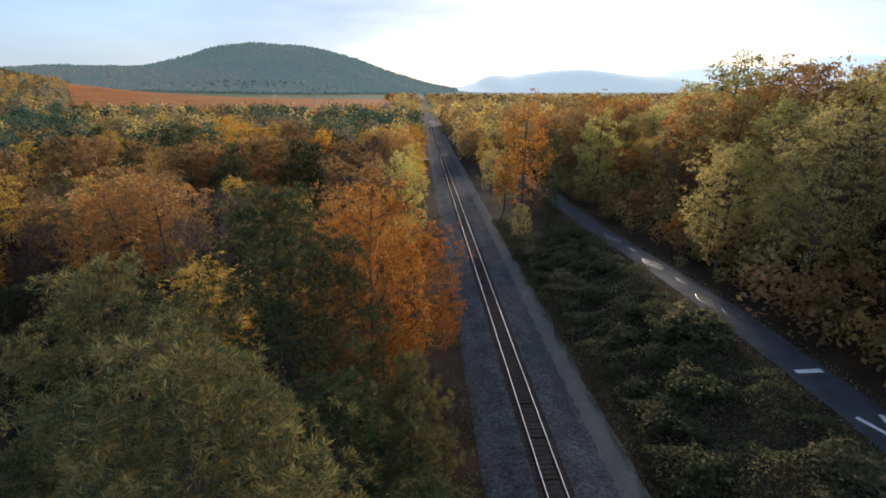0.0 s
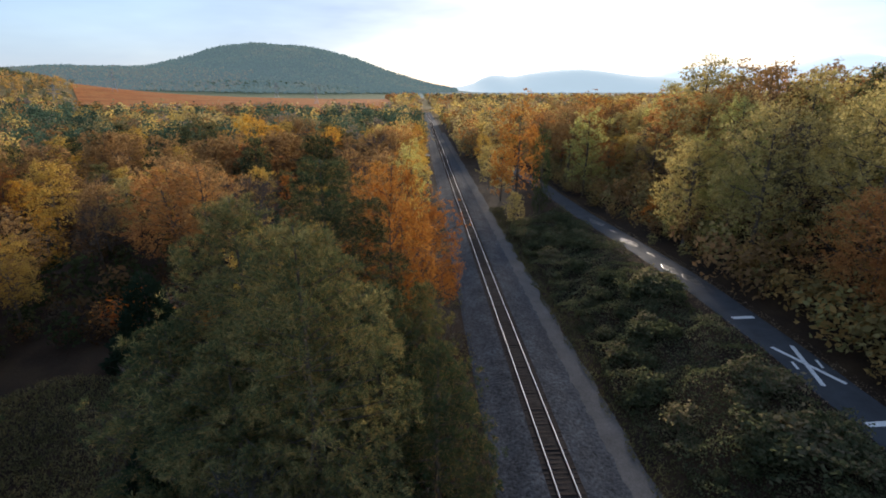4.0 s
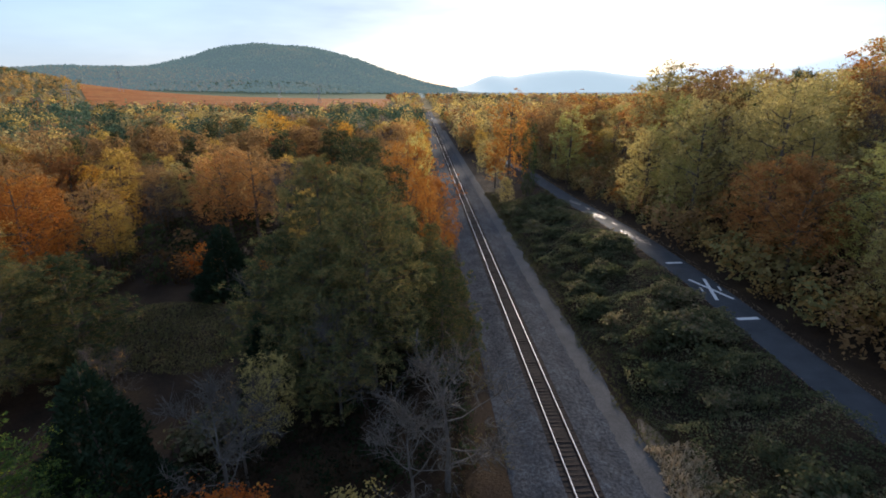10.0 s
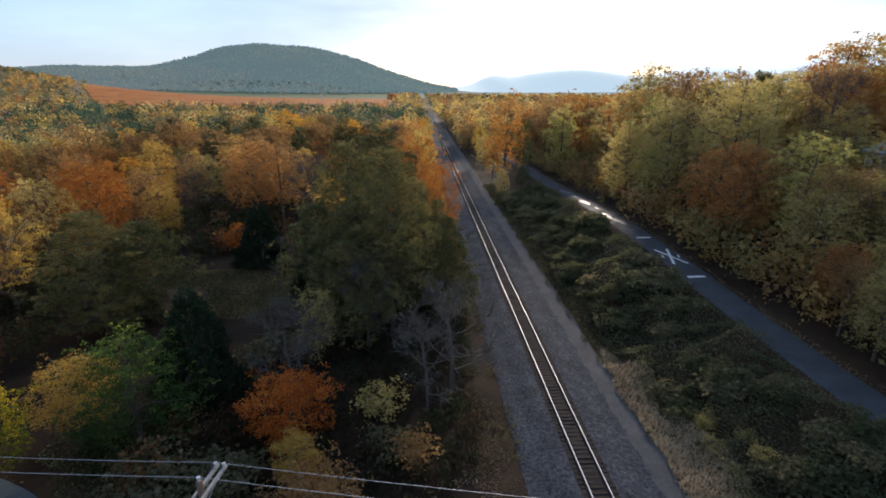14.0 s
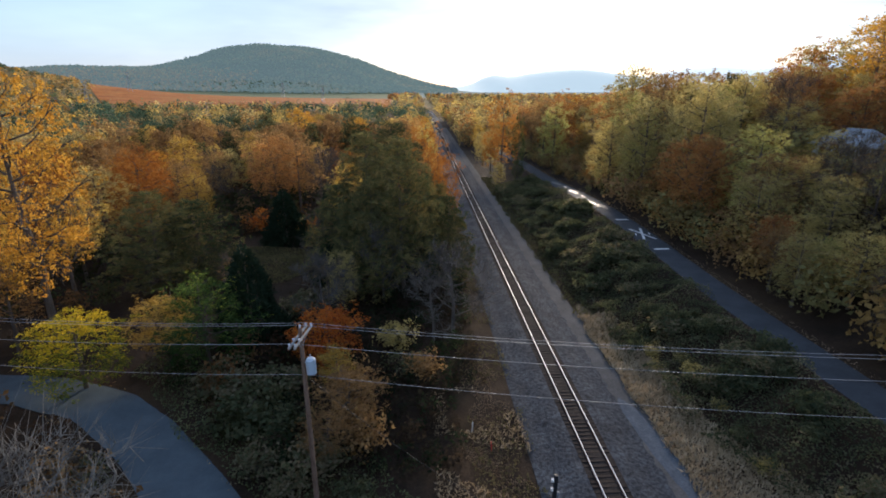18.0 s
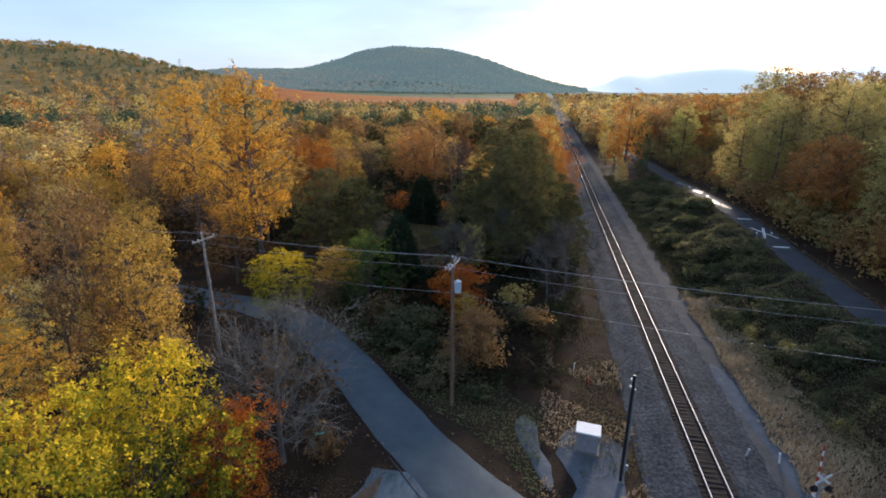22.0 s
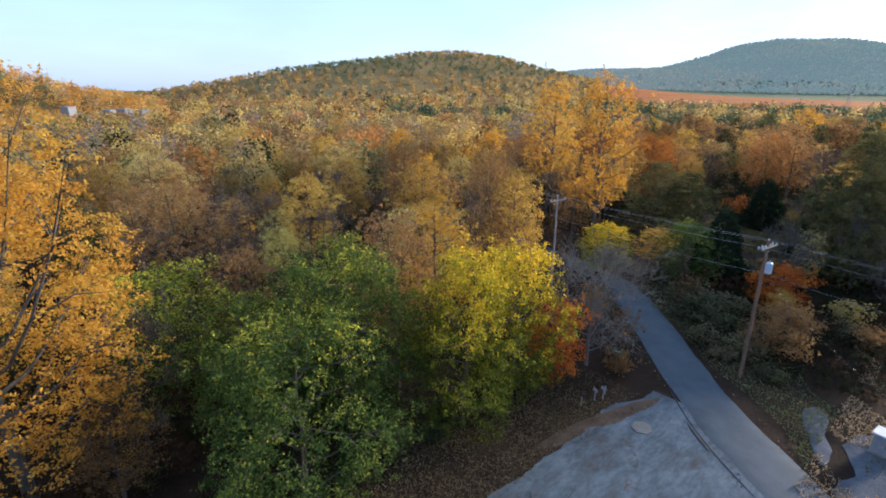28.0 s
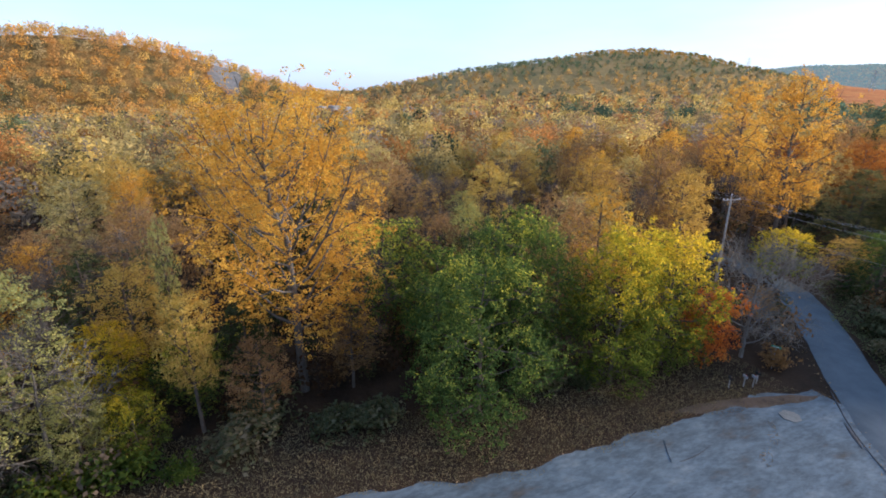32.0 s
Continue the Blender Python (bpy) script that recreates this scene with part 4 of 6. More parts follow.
# ---------------------------------------------------------------- trees that stand out, by the track and the road
hero = [
    ("orange_a", -13.8, 35.0, 22.6, 0.64, "tall maple tree glowing orange beside the railway"), ("brown_a", -15.5, 44, 19, 0.8, ""),
    ("lime_a", -12.1, 88, 19.5, 0.75, "slender poplar tree turning yellow beside the railway"), ("gold_b", -11.5, 64, 13, 0.8, ""), ("gold_b", -11, 104, 16, 0.9, ""), ("gold_b", -10.5, 128, 15, 0.9, ""), ("gold_a", -11, 165, 17, 0.9, ""),
    ("gold_a", -56, 130, 22, 1.2, "tall rounded tulip tree with orange-gold leaves"), ("orange_a", 13, 107, 26, 0.80, "tall orange maple tree on the edge of the bank"),
    ("ivy_a", 16.3, 96.5, 20.5, 0.45, "tall vine-covered snag, a dark green column"), ("olive_a", 11, 118, 15, 0.8, ""), ("olive_a", 10.5, 136, 13, 0.9, ""), ("gold_b", 11, 156, 15, 0.9, ""), ("olive_a", 9.8, 92, 8, 0.8, ""),
    ("cedar_a", -39.5, 38, 10.8, 1.25, ""), ("cedar_a", -34.0, -0.5, 11.8, 1.05, ""), ("cedar_a", -32.5, 43, 9, 0.7, ""), ("cedar_a", -27.0, 13.0, 9.0, 0.85, ""),
    ("red_a", -24.0, -7.2, 7.2, 1.2, "low round tree with orange-red leaves"),
    ("gold_b", -40.8, -6.6, 8.2, 1.9, "low spreading tree with gold leaves"), ("green_a", -37.0, -6.0, 9.8, 1.35, "low rounded tree still dull green"), ("pine_b", -51.5, 14.5, 15, 1.5, "broad rounded dark pine tree"), ("pine_b", -47.5, 18, 13, 1.5, ""), ("bare_a", -38.5, 8, 8, 1.0, ""), ("bare_b", -29.5, 19, 10, 0.8, ""),
    ("gold_a", -54.5, -3.2, 31.2, 0.85, "very tall tulip tree with golden leaves"), ("gold_a", -75, 10.5, 30.5, 0.9, "very tall tulip tree with golden leaves"),
    ("yellow_a", -47.5, -10.2, 8.4, 1.5, "low bright yellow tree beside the lane"), ("gold_b", -44.6, -36.2, 19.5, 0.85, "slender tree turning gold from green"), ("brown_a", -47.8, -37, 22, 0.5, ""), ("brown_a", -43.2, -55, 17.5, 0.85, ""),
    ("bare_big", -33.2, -37.2, 11.8, 1.08, ""), ("brown_b", -36.5, -31.0, 6, 1.0, ""), ("yellow_big", -34.6, -54.3, 16.4, 0.80, ""), ("yellow_big", -35.4, -46.8, 15.0, 0.85, ""), ("red_a", -34, -42, 9, 0.8, ""),
    ("green_big", -35.4, -68.8, 15.0, 0.98, ""), ("green_big", -41, -61.5, 17, 0.80, ""), ("green_a", -47, -68, 13, 1.0, ""),
    ("gold_big", -45, -83, 27, 1.05, "broad golden orange tree at the edge of the forecourt"), ("bare_a", -48, -76, 12, 1.0, ""), ("gold_b", -42.0, -92.0, 13.5, 0.8, "slender half-bare tree with sparse orange leaves"), ("brown_b", -40.5, -87.0, 9, 1.0, ""), ("brown_b", -43.5, -78.5, 8, 1.3, ""), ("green_a", -46.5, -92.5, 8, 1.1, "low tree smothered in green vines"), ("ivy_a", -49, -88, 9, 1.4, ""), ("yellow_a", -40.2, -96.5, 6.5, 1.1, "low yellow-green tree beside the forecourt"), ("ivy_a", -51, -61, 14, 1.3, ""), ("green_a", -54, -72, 14, 1.2, ""), ("ivy_a", -50.5, -53, 12.5, 1.2, ""), ("lime_a", -57, -60, 15, 0.7, ""), ("ivy_a", -60, -86, 14, 1.2, ""),
    ("lime_a", -42, -104, 17, 1.1, "half-bare tree with pale yellow-green leaves"), ("pale_a", -46, -111, 19, 1.15, ""), ("lime_a", -39.8, -100, 8, 1.2, ""), ("yellow_a", -45.5, -99, 10, 1.0, ""), ("lime_a", -54, -94.5, 17, 0.32, "vine-smothered snag, a pale green column"), ("ivy_a", -58, -97, 13, 1.0, "low snag smothered in green vines"), ("bare_b", -40, -102, 12, 1.0, ""),
    ("lime_a", -78, -51, 12, 1.2, ""),
    ("bare_b", -10.0, 0.5, 11, 1.2, ""), ("bare_b", -12.5, -3.0, 9, 1.0, ""), ("bare_b", -19, 8, 11, 0.7, ""), ("bare_b", -8.8, 32, 9, 0.7, ""), ("bare_b", -25, -2, 10, 1.0, ""),
    ("brown_b", -20.3, -17.8, 5.4, 1.9, "low brown thicket tree beside the pole"), ("gold_b", -22.2, -12.5, 5.2, 1.6, ""), ("brown_b", -21.5, -21.5, 4.2, 1.8, ""), ("olive_a", -24, 5, 9, 0.8, ""), ("bare_a", -13, 50, 13, 0.8, ""), ("bare_a", -25, 1, 9, 0.8, ""),
    ("olive_a", 47, 89, 25, 1.1, ""), ("lime_a", 38.5, 64, 21, 1.0, "tall hardwood tree, yellow-green beside the cycle path"), ("lime_a", 35, 58, 12, 1.0, ""), ("orange_b", 34, 32, 15.5, 1.15, "broad rounded hardwood tree with russet-gold leaves"), ("orange_a", 50, 160, 22, 1.3, ""), ("orange_a", 40, 140, 20, 1.3, ""), ("orange_b", 39, 116, 11, 1.4, ""),
    ("orange_b", 48, 101, 19, 1.3, ""), ("orange_b", 47, 84, 19, 1.3, ""), ("orange_a", 32.5, 76, 6, 1.0, ""), ("pine_a", 61, 66, 18, 1.1, ""), ("pine_a", 54, 74, 17, 1.1, ""), ("olive_a", 45, 48, 17, 1.2, ""), ("lime_a", 39, 21, 16, 1.2, ""), ("olive_a", 34.5, 12, 12, 1.2, ""), ("olive_b", 38, 4, 10, 1.3, ""), ("bare_a", 44, 4, 10, 1.2, ""), ("olive_a", 34, -6, 9, 1.3, ""), ("lime_a", 40, -6, 9.5, 1.4, ""), ("orange_b", 73, 62, 18, 1.2, ""), ("orange_a", 86, 76, 22, 1.2, ""), ("gold_a", 84, 52, 25, 1.4, ""), ("olive_a", 78, 66, 18, 1.5, ""), ("olive_a", 66, 50, 12, 1.5, ""), ("gold_b", 92, 62, 24, 1.6, ""), ("olive_a", 98, 84, 22, 1.5, ""), ("orange_b", 72, 40, 14, 1.5, ""), ("pale_a", 56, 36, 11, 1.5, ""), ("pale_a", 53.5, 24.5, 8.5, 1.3, ""), ("bare_a", 55, 20, 8, 1.2, ""), ("olive_b", 49, 19.5, 7, 1.3, ""),
]
for key, x, y, h, w, lab in hero:
    plant(key, x, y, h, w, label=lab)
for key, x, y, h, w in (("pine_a", -18.2, 29.0, 23.2, 1.15), ("pine_a", -16.4, 12.2, 22.4, 1.05), ("pine_b", -10.7, 26.2, 13.8, 0.75), ("pine_b", -9.6, 15.8, 14.0, 0.95), ("pine_a", -21.5, 17.5, 22.5, 1.0), ("pine_b", -14, 20, 16, 1.1),
                        ("pine_b", -20.5, 11.5, 16.5, 1.25), ("pine_b", -25.5, 15.5, 15.5, 1.2)):
    plant(key, x, y, h, w)
for key, x, y, h, w in (("bush_brown", -20.5, -15, 4, 0.9), ("bush_brown", -18.8, -20.5, 3.2, 0.9), ("bush_green", -22.5, -22.5, 2.6, 1.2), ("bush_green", -24, -25, 1.6, 1.3), ("bush_green", -19, -25.5, 1.5, 1.3),
                        ("bush_red", -35.5, 46, 3.2, 1.5), ("bush_red", -47, 48, 3.5, 1.5), ("bush_green", -29, 5, 3.5, 1.2), ("bush_olive", -17, -4, 3, 1.2), ("bush_brown", -14, -10, 2.4, 1.2), ("bush_green", -16, -9, 2.2, 1.4),
                        ("bush_green", -37, -78, 2.6, 1.2), ("bush_green", -37.8, -81.5, 2.2, 1.3), ("bush_yellow", -36.3, -93, 2.2, 1.0), ("bush_green", -38, -89, 3, 1.2), ("bush_green", -41.5, -87, 2.6, 1.5), ("bush_yellow", -37.8, -98, 3.2, 1.3), ("bush_green", -36.5, -60.5, 1.8, 1.4), ("bush_green", -35.5, -57, 1.5, 1.5), ("bush_yellow", -37.4, -102, 2.8, 1.2), ("bush_yellow", -38, -107, 3, 1.2),
                        ("bush_brown", -30, -36, 2.2, 1.0), ("bush_brown", -40, -24, 3, 1.0), ("bush_green", -26.5, -22.5, 2.0, 1.3), ("bush_green", -29.5, -17.5, 3, 1.3), ("bush_green", -26, -18, 2.4, 1.2), ("bush_green", -28, -12, 3, 1.3), ("bush_green", -33, -12, 3, 1.3)):
    plant(key, x, y, h, w)

# ---------------------------------------------------------------- the near woods, tree by tree
rng = np.random.default_rng(12)


def clear(x, y, r):
    if abs(x) < 8.5 or abs(x - float(path_x(y))) < 4.6 + r * 0.5:
        return False
    if 8 < x < 22 and y < 88:
        return False
    for (ax, ay), (bx, by) in zip(ROAD, ROAD[1:]):
        d = np.array([bx - ax, by - ay])
        t = min(1, max(0, ((x - ax) * d[0] + (y - ay) * d[1]) / (d @ d)))
        if math.hypot(x - ax - t * d[0], y - ay - t * d[1]) < 4.6:
            return False
    ax, ay, bx, by = -32.0, -42.0, -48.2, -23.4
    t = min(1, max(0, ((x - ax) * (bx - ax) + (y - ay) * (by - ay)) / ((bx - ax) ** 2 + (by - ay) ** 2)))
    if math.hypot(x - ax - t * (bx - ax), y - ay - t * (by - ay)) < 5.0:
        return False
    if x > -31 and y < -25 and x < 8 or -42 < x < 0 and -96 < y < -36:
        return False
    if -56 < x < -31 and 0 < y < 40 or -27 < x < -7 and -34 < y < -4 or -35 < x < -8 and -5 < y < 33:
        return False
    if -36.5 < x and y < -84 and x < 8:
        return False
    if 52 < x < 70 and 20 < y < 38 or -53 < x < -33 and -9 < y < 17:
        return False
    return all((x - a) ** 2 + (y - b) ** 2 > (r + c) ** 2 * 0.5 for a, b, c in TAKEN)


left_mix = ["orange_b", "gold_b", "brown_a", "brown_b", "gold_b", "gold_b", "gold_a", "gold_a", "brown_a", "brown_b", "orange_a", "olive_a", "bare_a", "bare_a", "bare_a", "bare_a"]
right_mix = ["lime_a", "gold_b", "olive_a", "olive_b", "orange_b", "olive_a", "brown_a", "lime_a", "olive_a", "orange_b", "olive_b", "brown_a", "bare_a"]
count = 0
for _ in range(14000):
    if count > 400:
        break
    left = rng.random() < 0.66
    if left:
        x, y = -9 - rng.random() ** 0.9 * 108, rng.uniform(-135, 178)
        key = left_mix[rng.integers(len(left_mix))]
        h = rng.uniform(11, 19) if x < -45 or y > 20 else rng.uniform(9, 14)
        if y < 12 and key in ("orange_a", "orange_b", "pine_a"):
            key = ("gold_b", "gold_a", "gold_b", "bare_a", "gold_a", "brown_a", "olive_a")[rng.integers(7)]
        if y > 95 and x < -30 and rng.random() < 0.42:
            key = "pine_a"
        if 25 < y < 110 and key.startswith("gold") and rng.random() < 0.25:
            key = ("brown_a", "orange_b", "bare_a", "brown_b")[rng.integers(4)]
        if y < 20 and rng.random() < 0.3:
            key = ("bare_a", "bare_a", "bare_a", "gold_b", "gold_a", "brown_b", "ivy_a", "brown_a")[rng.integers(8)]
    else:
        x, y = 30 + rng.random() ** 1.2 * 52, rng.uniform(-45, 190)
        key = right_mix[rng.integers(len(right_mix))]
        h = rng.uniform(14, 22)
    if key.startswith("bare"):
        h *= 0.8
    if 28 < x < 50 and -30 < y < 14:
        h = rng.uniform(7, 9.5)
    if x > 52 and y < 40:
        h += 2
    if x > 0 and y > 40:
        h = min(h, 29 + 0.02 * math.hypot(x, y + 38) - float(ground_z(x, y)))
    if x > 28 and 44 < y - (x - 26) / 0.287 < 92:  # the low sun reaches the path through a gap in the trees
        h = min(h, 0.87 * (x - 26) + 2.4 - float(ground_z(x, y)))
    if 28 < x < 60 and abs(((x + 14) * 83 - (y + 57) * 74) / 111.2) < 12:  # low growth before the house
        h = min(h, 28.0 - 0.10 * math.hypot(x + 14, y + 57) - float(ground_z(x, y)))
    if h < 4 or not clear(x, y, 2.35 if left else 2.0):
        continue
    w = rng.uniform(0.9, 1.25)
    if -52 < x < -33 and -34 < y < -9:  # open ground along the lane
        continue
    plant(key, x, y, h, w, group="woodland trees")
    count += 1

# ---------------------------------------------------------------- the far woods
TONES = np.array([(0.48, 0.22, 0.06), (0.60, 0.42, 0.11), (0.50, 0.37, 0.13), (0.32, 0.19, 0.09), (0.30, 0.24, 0.11), (0.13, 0.145, 0.065), (0.05, 0.075, 0.045), (0.26, 0.21, 0.16)])


def far_trees(name, pts, heights, tones, cards, label, wide=0.30, mat=None):
    """Many small trees as one thing: each a crown of leaf sprays, its tone its own."""
    tones = 1.25 * tones + 0.05 * (tones @ np.array([[0.3], [0.6], [0.1]]))
    rng = np.random.default_rng(len(name) * 7 + 1)
    n = len(pts)
    z0 = ground_z(pts[:, 0], pts[:, 1])
    k = np.repeat(np.arange(n), cards)
    d = rng.normal(size=(n * cards, 3))
    d /= np.linalg.norm(d, axis=1)[:, None]
    lump = 1 + 0.25 * np.sin(d[:, 0] * 4 + k) * np.sin(d[:, 1] * 5 + 2 * k) + 0.2 * np.sin(d[:, 2] * 7 + k)
    d *= (rng.uniform(0.55, 1.0, n * cards) * lump)[:, None]
    h = heights[k]
    c = np.c_[pts[k] + d[:, :2] * (h * wide)[:, None], z0[k] + h * (0.53 + 0.45 * d[:, 2])]
    v, f = leaf_cards(c, h * ((1.35 if cards > 45 or cards < 30 and wide == 0.42 and h.max() < 7 else 1.65 if cards > 20 else 1.9) / math.sqrt(cards)), rng, outward=d + (0, 0, 0.2), spread=0.8)
    tone = np.repeat(tones[k], 4, 0)
    return tagged(new(name, mesh(name, v, f, mat or WOODS, tone=tone)), label, "trees", kind="stuff")


def scatter(n, x0, x1, y0, y1, keep, gap, seed):
    rng = np.random.default_rng(seed)
    cell, out = {}, []
    for x, y in np.c_[rng.uniform(x0, x1, n), rng.uniform(y0, y1, n)]:
        c = (int(x // gap), int(y // gap))
        if c in cell or not keep(x, y):
            continue
        cell[c] = 1
        out.append((x, y))
    return np.array(out)


def in_field(x, y):
    w = 14 * math.sin(y * 0.043) + 9 * math.sin(x * 0.09)
    return 500 + 3 * w < y < 1500 and -0.68 * y + 1.5 * w < x < -0.062 * y + 0.4 * w


def hash_grid(x, y):
    return (int(x * 7.1) * 31 + int(y * 5.3) * 17) % 3 > 0


def quarry(x, y):
    return ((x + 575) / 32) ** 2 + ((y + 88) / 15) ** 2 < 1


def far_keep(x, y):
    if abs(x + 0.0) < 9 or in_field(x, y):
        return False
    if -118 < x < 0 and -140 < y < 180 or 0 < x < 78 and -60 < y < 195:
        return False
    return not (x > -8 and y < 60)


near_far = lambda x, y: -230 < x < 110 and -190 < y < 270
p = scatter(7000, -230, 110, -190, 270, far_keep, 8.0, 13)
r = np.random.default_rng(15)
tn = TONES[r.choice(8, len(p), p=[0.13, 0.25, 0.20, 0.12, 0.14, 0.06, 0.03, 0.07])] * r.uniform(0.55, 1.3, (len(p), 1))
dark = (p[:, 1] > 120) & (p[:, 0] < 0) & (wobble(p[:, 0], p[:, 1], 0.035, 4.0) + r.normal(0, 0.45, len(p)) > 0.12)
tn[dark] = TONES[6] * r.uniform(1.0, 2.0, (dark.sum(), 1))
far_trees("near_woodland", p, r.uniform(11, 18, len(p)), tn, 520, "mixed autumn woodland of gold, brown and green trees")
p = scatter(9000, -330, 160, -190, 420, lambda x, y: far_keep(x, y) and not near_far(x, y), 8.5, 3)
r = np.random.default_rng(5)
tn = TONES[r.choice(8, len(p), p=[0.13, 0.25, 0.20, 0.12, 0.14, 0.06, 0.03, 0.07])] * r.uniform(0.55, 1.3, (len(p), 1))
dark = (p[:, 1] > 120) & (p[:, 0] < 0) & (wobble(p[:, 0], p[:, 1], 0.035, 4.0) + r.normal(0, 0.45, len(p)) > 0.12)
tn[dark] = TONES[6] * r.uniform(1.0, 2.0, (dark.sum(), 1))
far_trees("woodland", p, r.uniform(10, 18, len(p)), tn, 170, "mixed autumn woodland of orange, brown and green trees")
p = scatter(30000, -1600, 700, -560, 1900, lambda x, y: far_keep(x, y) and not (-330 < x < 160 and -190 < y < 420) and math.hypot(x, y) < 1900 and (x < 0 or y > 150) and y < 1390 and (hills(x, y) > 5 or hash_grid(x, y)) and not quarry(x, y) and not (x < -380 and y < 40), 12.5, 6)
p = np.concatenate([p, scatter(14000, -820, -380, -560, 40, lambda x, y: far_keep(x, y) and not quarry(x, y), 9.5, 61)])
tn = TONES[r.choice(8, len(p), p=[0.13, 0.21, 0.20, 0.15, 0.15, 0.07, 0.04, 0.05])] * r.uniform(0.55, 1.3, (len(p), 1))
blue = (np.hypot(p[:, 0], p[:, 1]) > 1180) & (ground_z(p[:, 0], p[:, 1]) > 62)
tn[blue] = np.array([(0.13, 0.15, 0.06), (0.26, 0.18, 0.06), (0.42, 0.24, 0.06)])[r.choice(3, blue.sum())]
up = (hills(p[:, 0], p[:, 1]) > 6) & ~blue
up &= ~((p[:, 0] < -380) & (p[:, 1] < 40))
crest = up & (ground_z(p[:, 0], p[:, 1]) + r.normal(0, 6, len(p)) > 50)
tn[up] = np.array([(0.52, 0.30, 0.08), (0.46, 0.32, 0.11), (0.36, 0.24, 0.10), (0.20, 0.19, 0.09), (0.10, 0.12, 0.07)])[r.choice(5, up.sum(), p=[0.30, 0.27, 0.20, 0.13, 0.10])] * r.uniform(0.7, 1.25, (up.sum(), 1))
tn[crest] = np.array([(0.13, 0.16, 0.08), (0.10, 0.13, 0.075), (0.20, 0.19, 0.085), (0.32, 0.22, 0.08)])[r.choice(4, crest.sum(), p=[0.36, 0.34, 0.20, 0.10])] * r.uniform(0.8, 1.2, (crest.sum(), 1))
cut = (p[:, 0] < -380) & (p[:, 1] < 40)
tn[cut] = np.array([(0.62, 0.33, 0.07), (0.58, 0.38, 0.10), (0.50, 0.27, 0.08), (0.42, 0.31, 0.14), (0.20, 0.20, 0.09)])[r.choice(5, cut.sum(), p=[0.30, 0.26, 0.22, 0.14, 0.08])] * r.uniform(0.8, 1.25, (cut.sum(), 1))
hh = r.uniform(9, 16, len(p))
hh[up | blue] *= 0.75
mid_d = np.hypot(p[:, 0], p[:, 1] + 40) < 760
mid_d &= ~cut
cut &= p[:, 0] > -668
far_trees("slope_woodland", p[cut], hh[cut] * 0.85, tn[cut], 95, "golden autumn woodland on the slope round the quarry", 0.44)
beyond = ~mid_d & ~((p[:, 0] < -380) & (p[:, 1] < 40))
far_trees("mid_woodland", p[mid_d], hh[mid_d], tn[mid_d], 60, "autumn woodland across the valley floor and lower slopes", 0.48)
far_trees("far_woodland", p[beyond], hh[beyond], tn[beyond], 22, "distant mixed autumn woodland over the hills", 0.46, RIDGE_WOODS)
p = scatter(26000, -2000, 150, 1500, 2300, lambda x, y: float(hills(x, y)) > 9, 8.0, 8)
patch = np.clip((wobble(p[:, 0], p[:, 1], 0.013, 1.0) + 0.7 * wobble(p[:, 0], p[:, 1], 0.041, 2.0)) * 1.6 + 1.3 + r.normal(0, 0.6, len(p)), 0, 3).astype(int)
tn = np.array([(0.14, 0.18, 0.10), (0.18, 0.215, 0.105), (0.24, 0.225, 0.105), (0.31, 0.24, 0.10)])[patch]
low = (ground_z(p[:, 0], p[:, 1]) + r.normal(0, 9, len(p)) < 62 - 0.02 * p[:, 0]) & (p[:, 0] < -560) & (r.random(len(p)) < 0.65)
tn[low] = np.array([(0.36, 0.20, 0.07), (0.30, 0.19, 0.08), (0.42, 0.26, 0.08)])[r.choice(3, low.sum())]
far_trees("hill_forest", p, r.uniform(6, 12, len(p)), tn * 0.62, 7, "forest covering the far hill, blued by haze painted into its emission", 0.5, HAZY_WOODS)

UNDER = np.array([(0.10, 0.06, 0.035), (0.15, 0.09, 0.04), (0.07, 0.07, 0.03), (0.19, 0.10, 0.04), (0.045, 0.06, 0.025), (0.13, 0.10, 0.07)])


def under_keep(x, y):
    if x > 0:
        return x > 29.5 + 0.8 * math.sin(y)
    saved = list(TAKEN)
    TAKEN.clear()
    ok = clear(x, y, 0.0)
    TAKEN.extend(saved)
    return ok and not (-55 < x < -30 and 14 < y < 36)


p = scatter(16000, -118, 78, -135, 190, under_keep, 3.0, 21)
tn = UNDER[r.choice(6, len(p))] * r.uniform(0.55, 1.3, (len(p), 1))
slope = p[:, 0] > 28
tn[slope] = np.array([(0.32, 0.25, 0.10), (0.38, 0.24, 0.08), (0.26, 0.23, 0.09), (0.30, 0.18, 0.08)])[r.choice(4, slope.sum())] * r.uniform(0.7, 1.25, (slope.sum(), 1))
hh = r.uniform(2.0, 6.5, len(p)) * np.where(slope, 1.25, 1.0)
close = (p[:, 0] > -60) & (p[:, 0] < 45) & (p[:, 1] < 45)
gap = slope & (p[:, 1] - (p[:, 0] - 26) / 0.287 > 42) & (p[:, 1] < 130)
hh[gap] = np.minimum(hh[gap], np.maximum(0.8, 0.8 * (p[gap, 0] - 26) + 2.6 - ground_z(p[gap, 0], p[gap, 1])))
near_slope = slope & (p[:, 0] < 62)
close &= ~slope
rest = ~close & ~near_slope & (r.random(len(p)) < 0.55)
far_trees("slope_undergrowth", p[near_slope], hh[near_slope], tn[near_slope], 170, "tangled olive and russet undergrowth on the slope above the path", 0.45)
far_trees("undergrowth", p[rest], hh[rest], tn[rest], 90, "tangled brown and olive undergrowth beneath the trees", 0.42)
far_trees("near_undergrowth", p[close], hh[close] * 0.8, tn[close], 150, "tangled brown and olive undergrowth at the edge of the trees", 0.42)

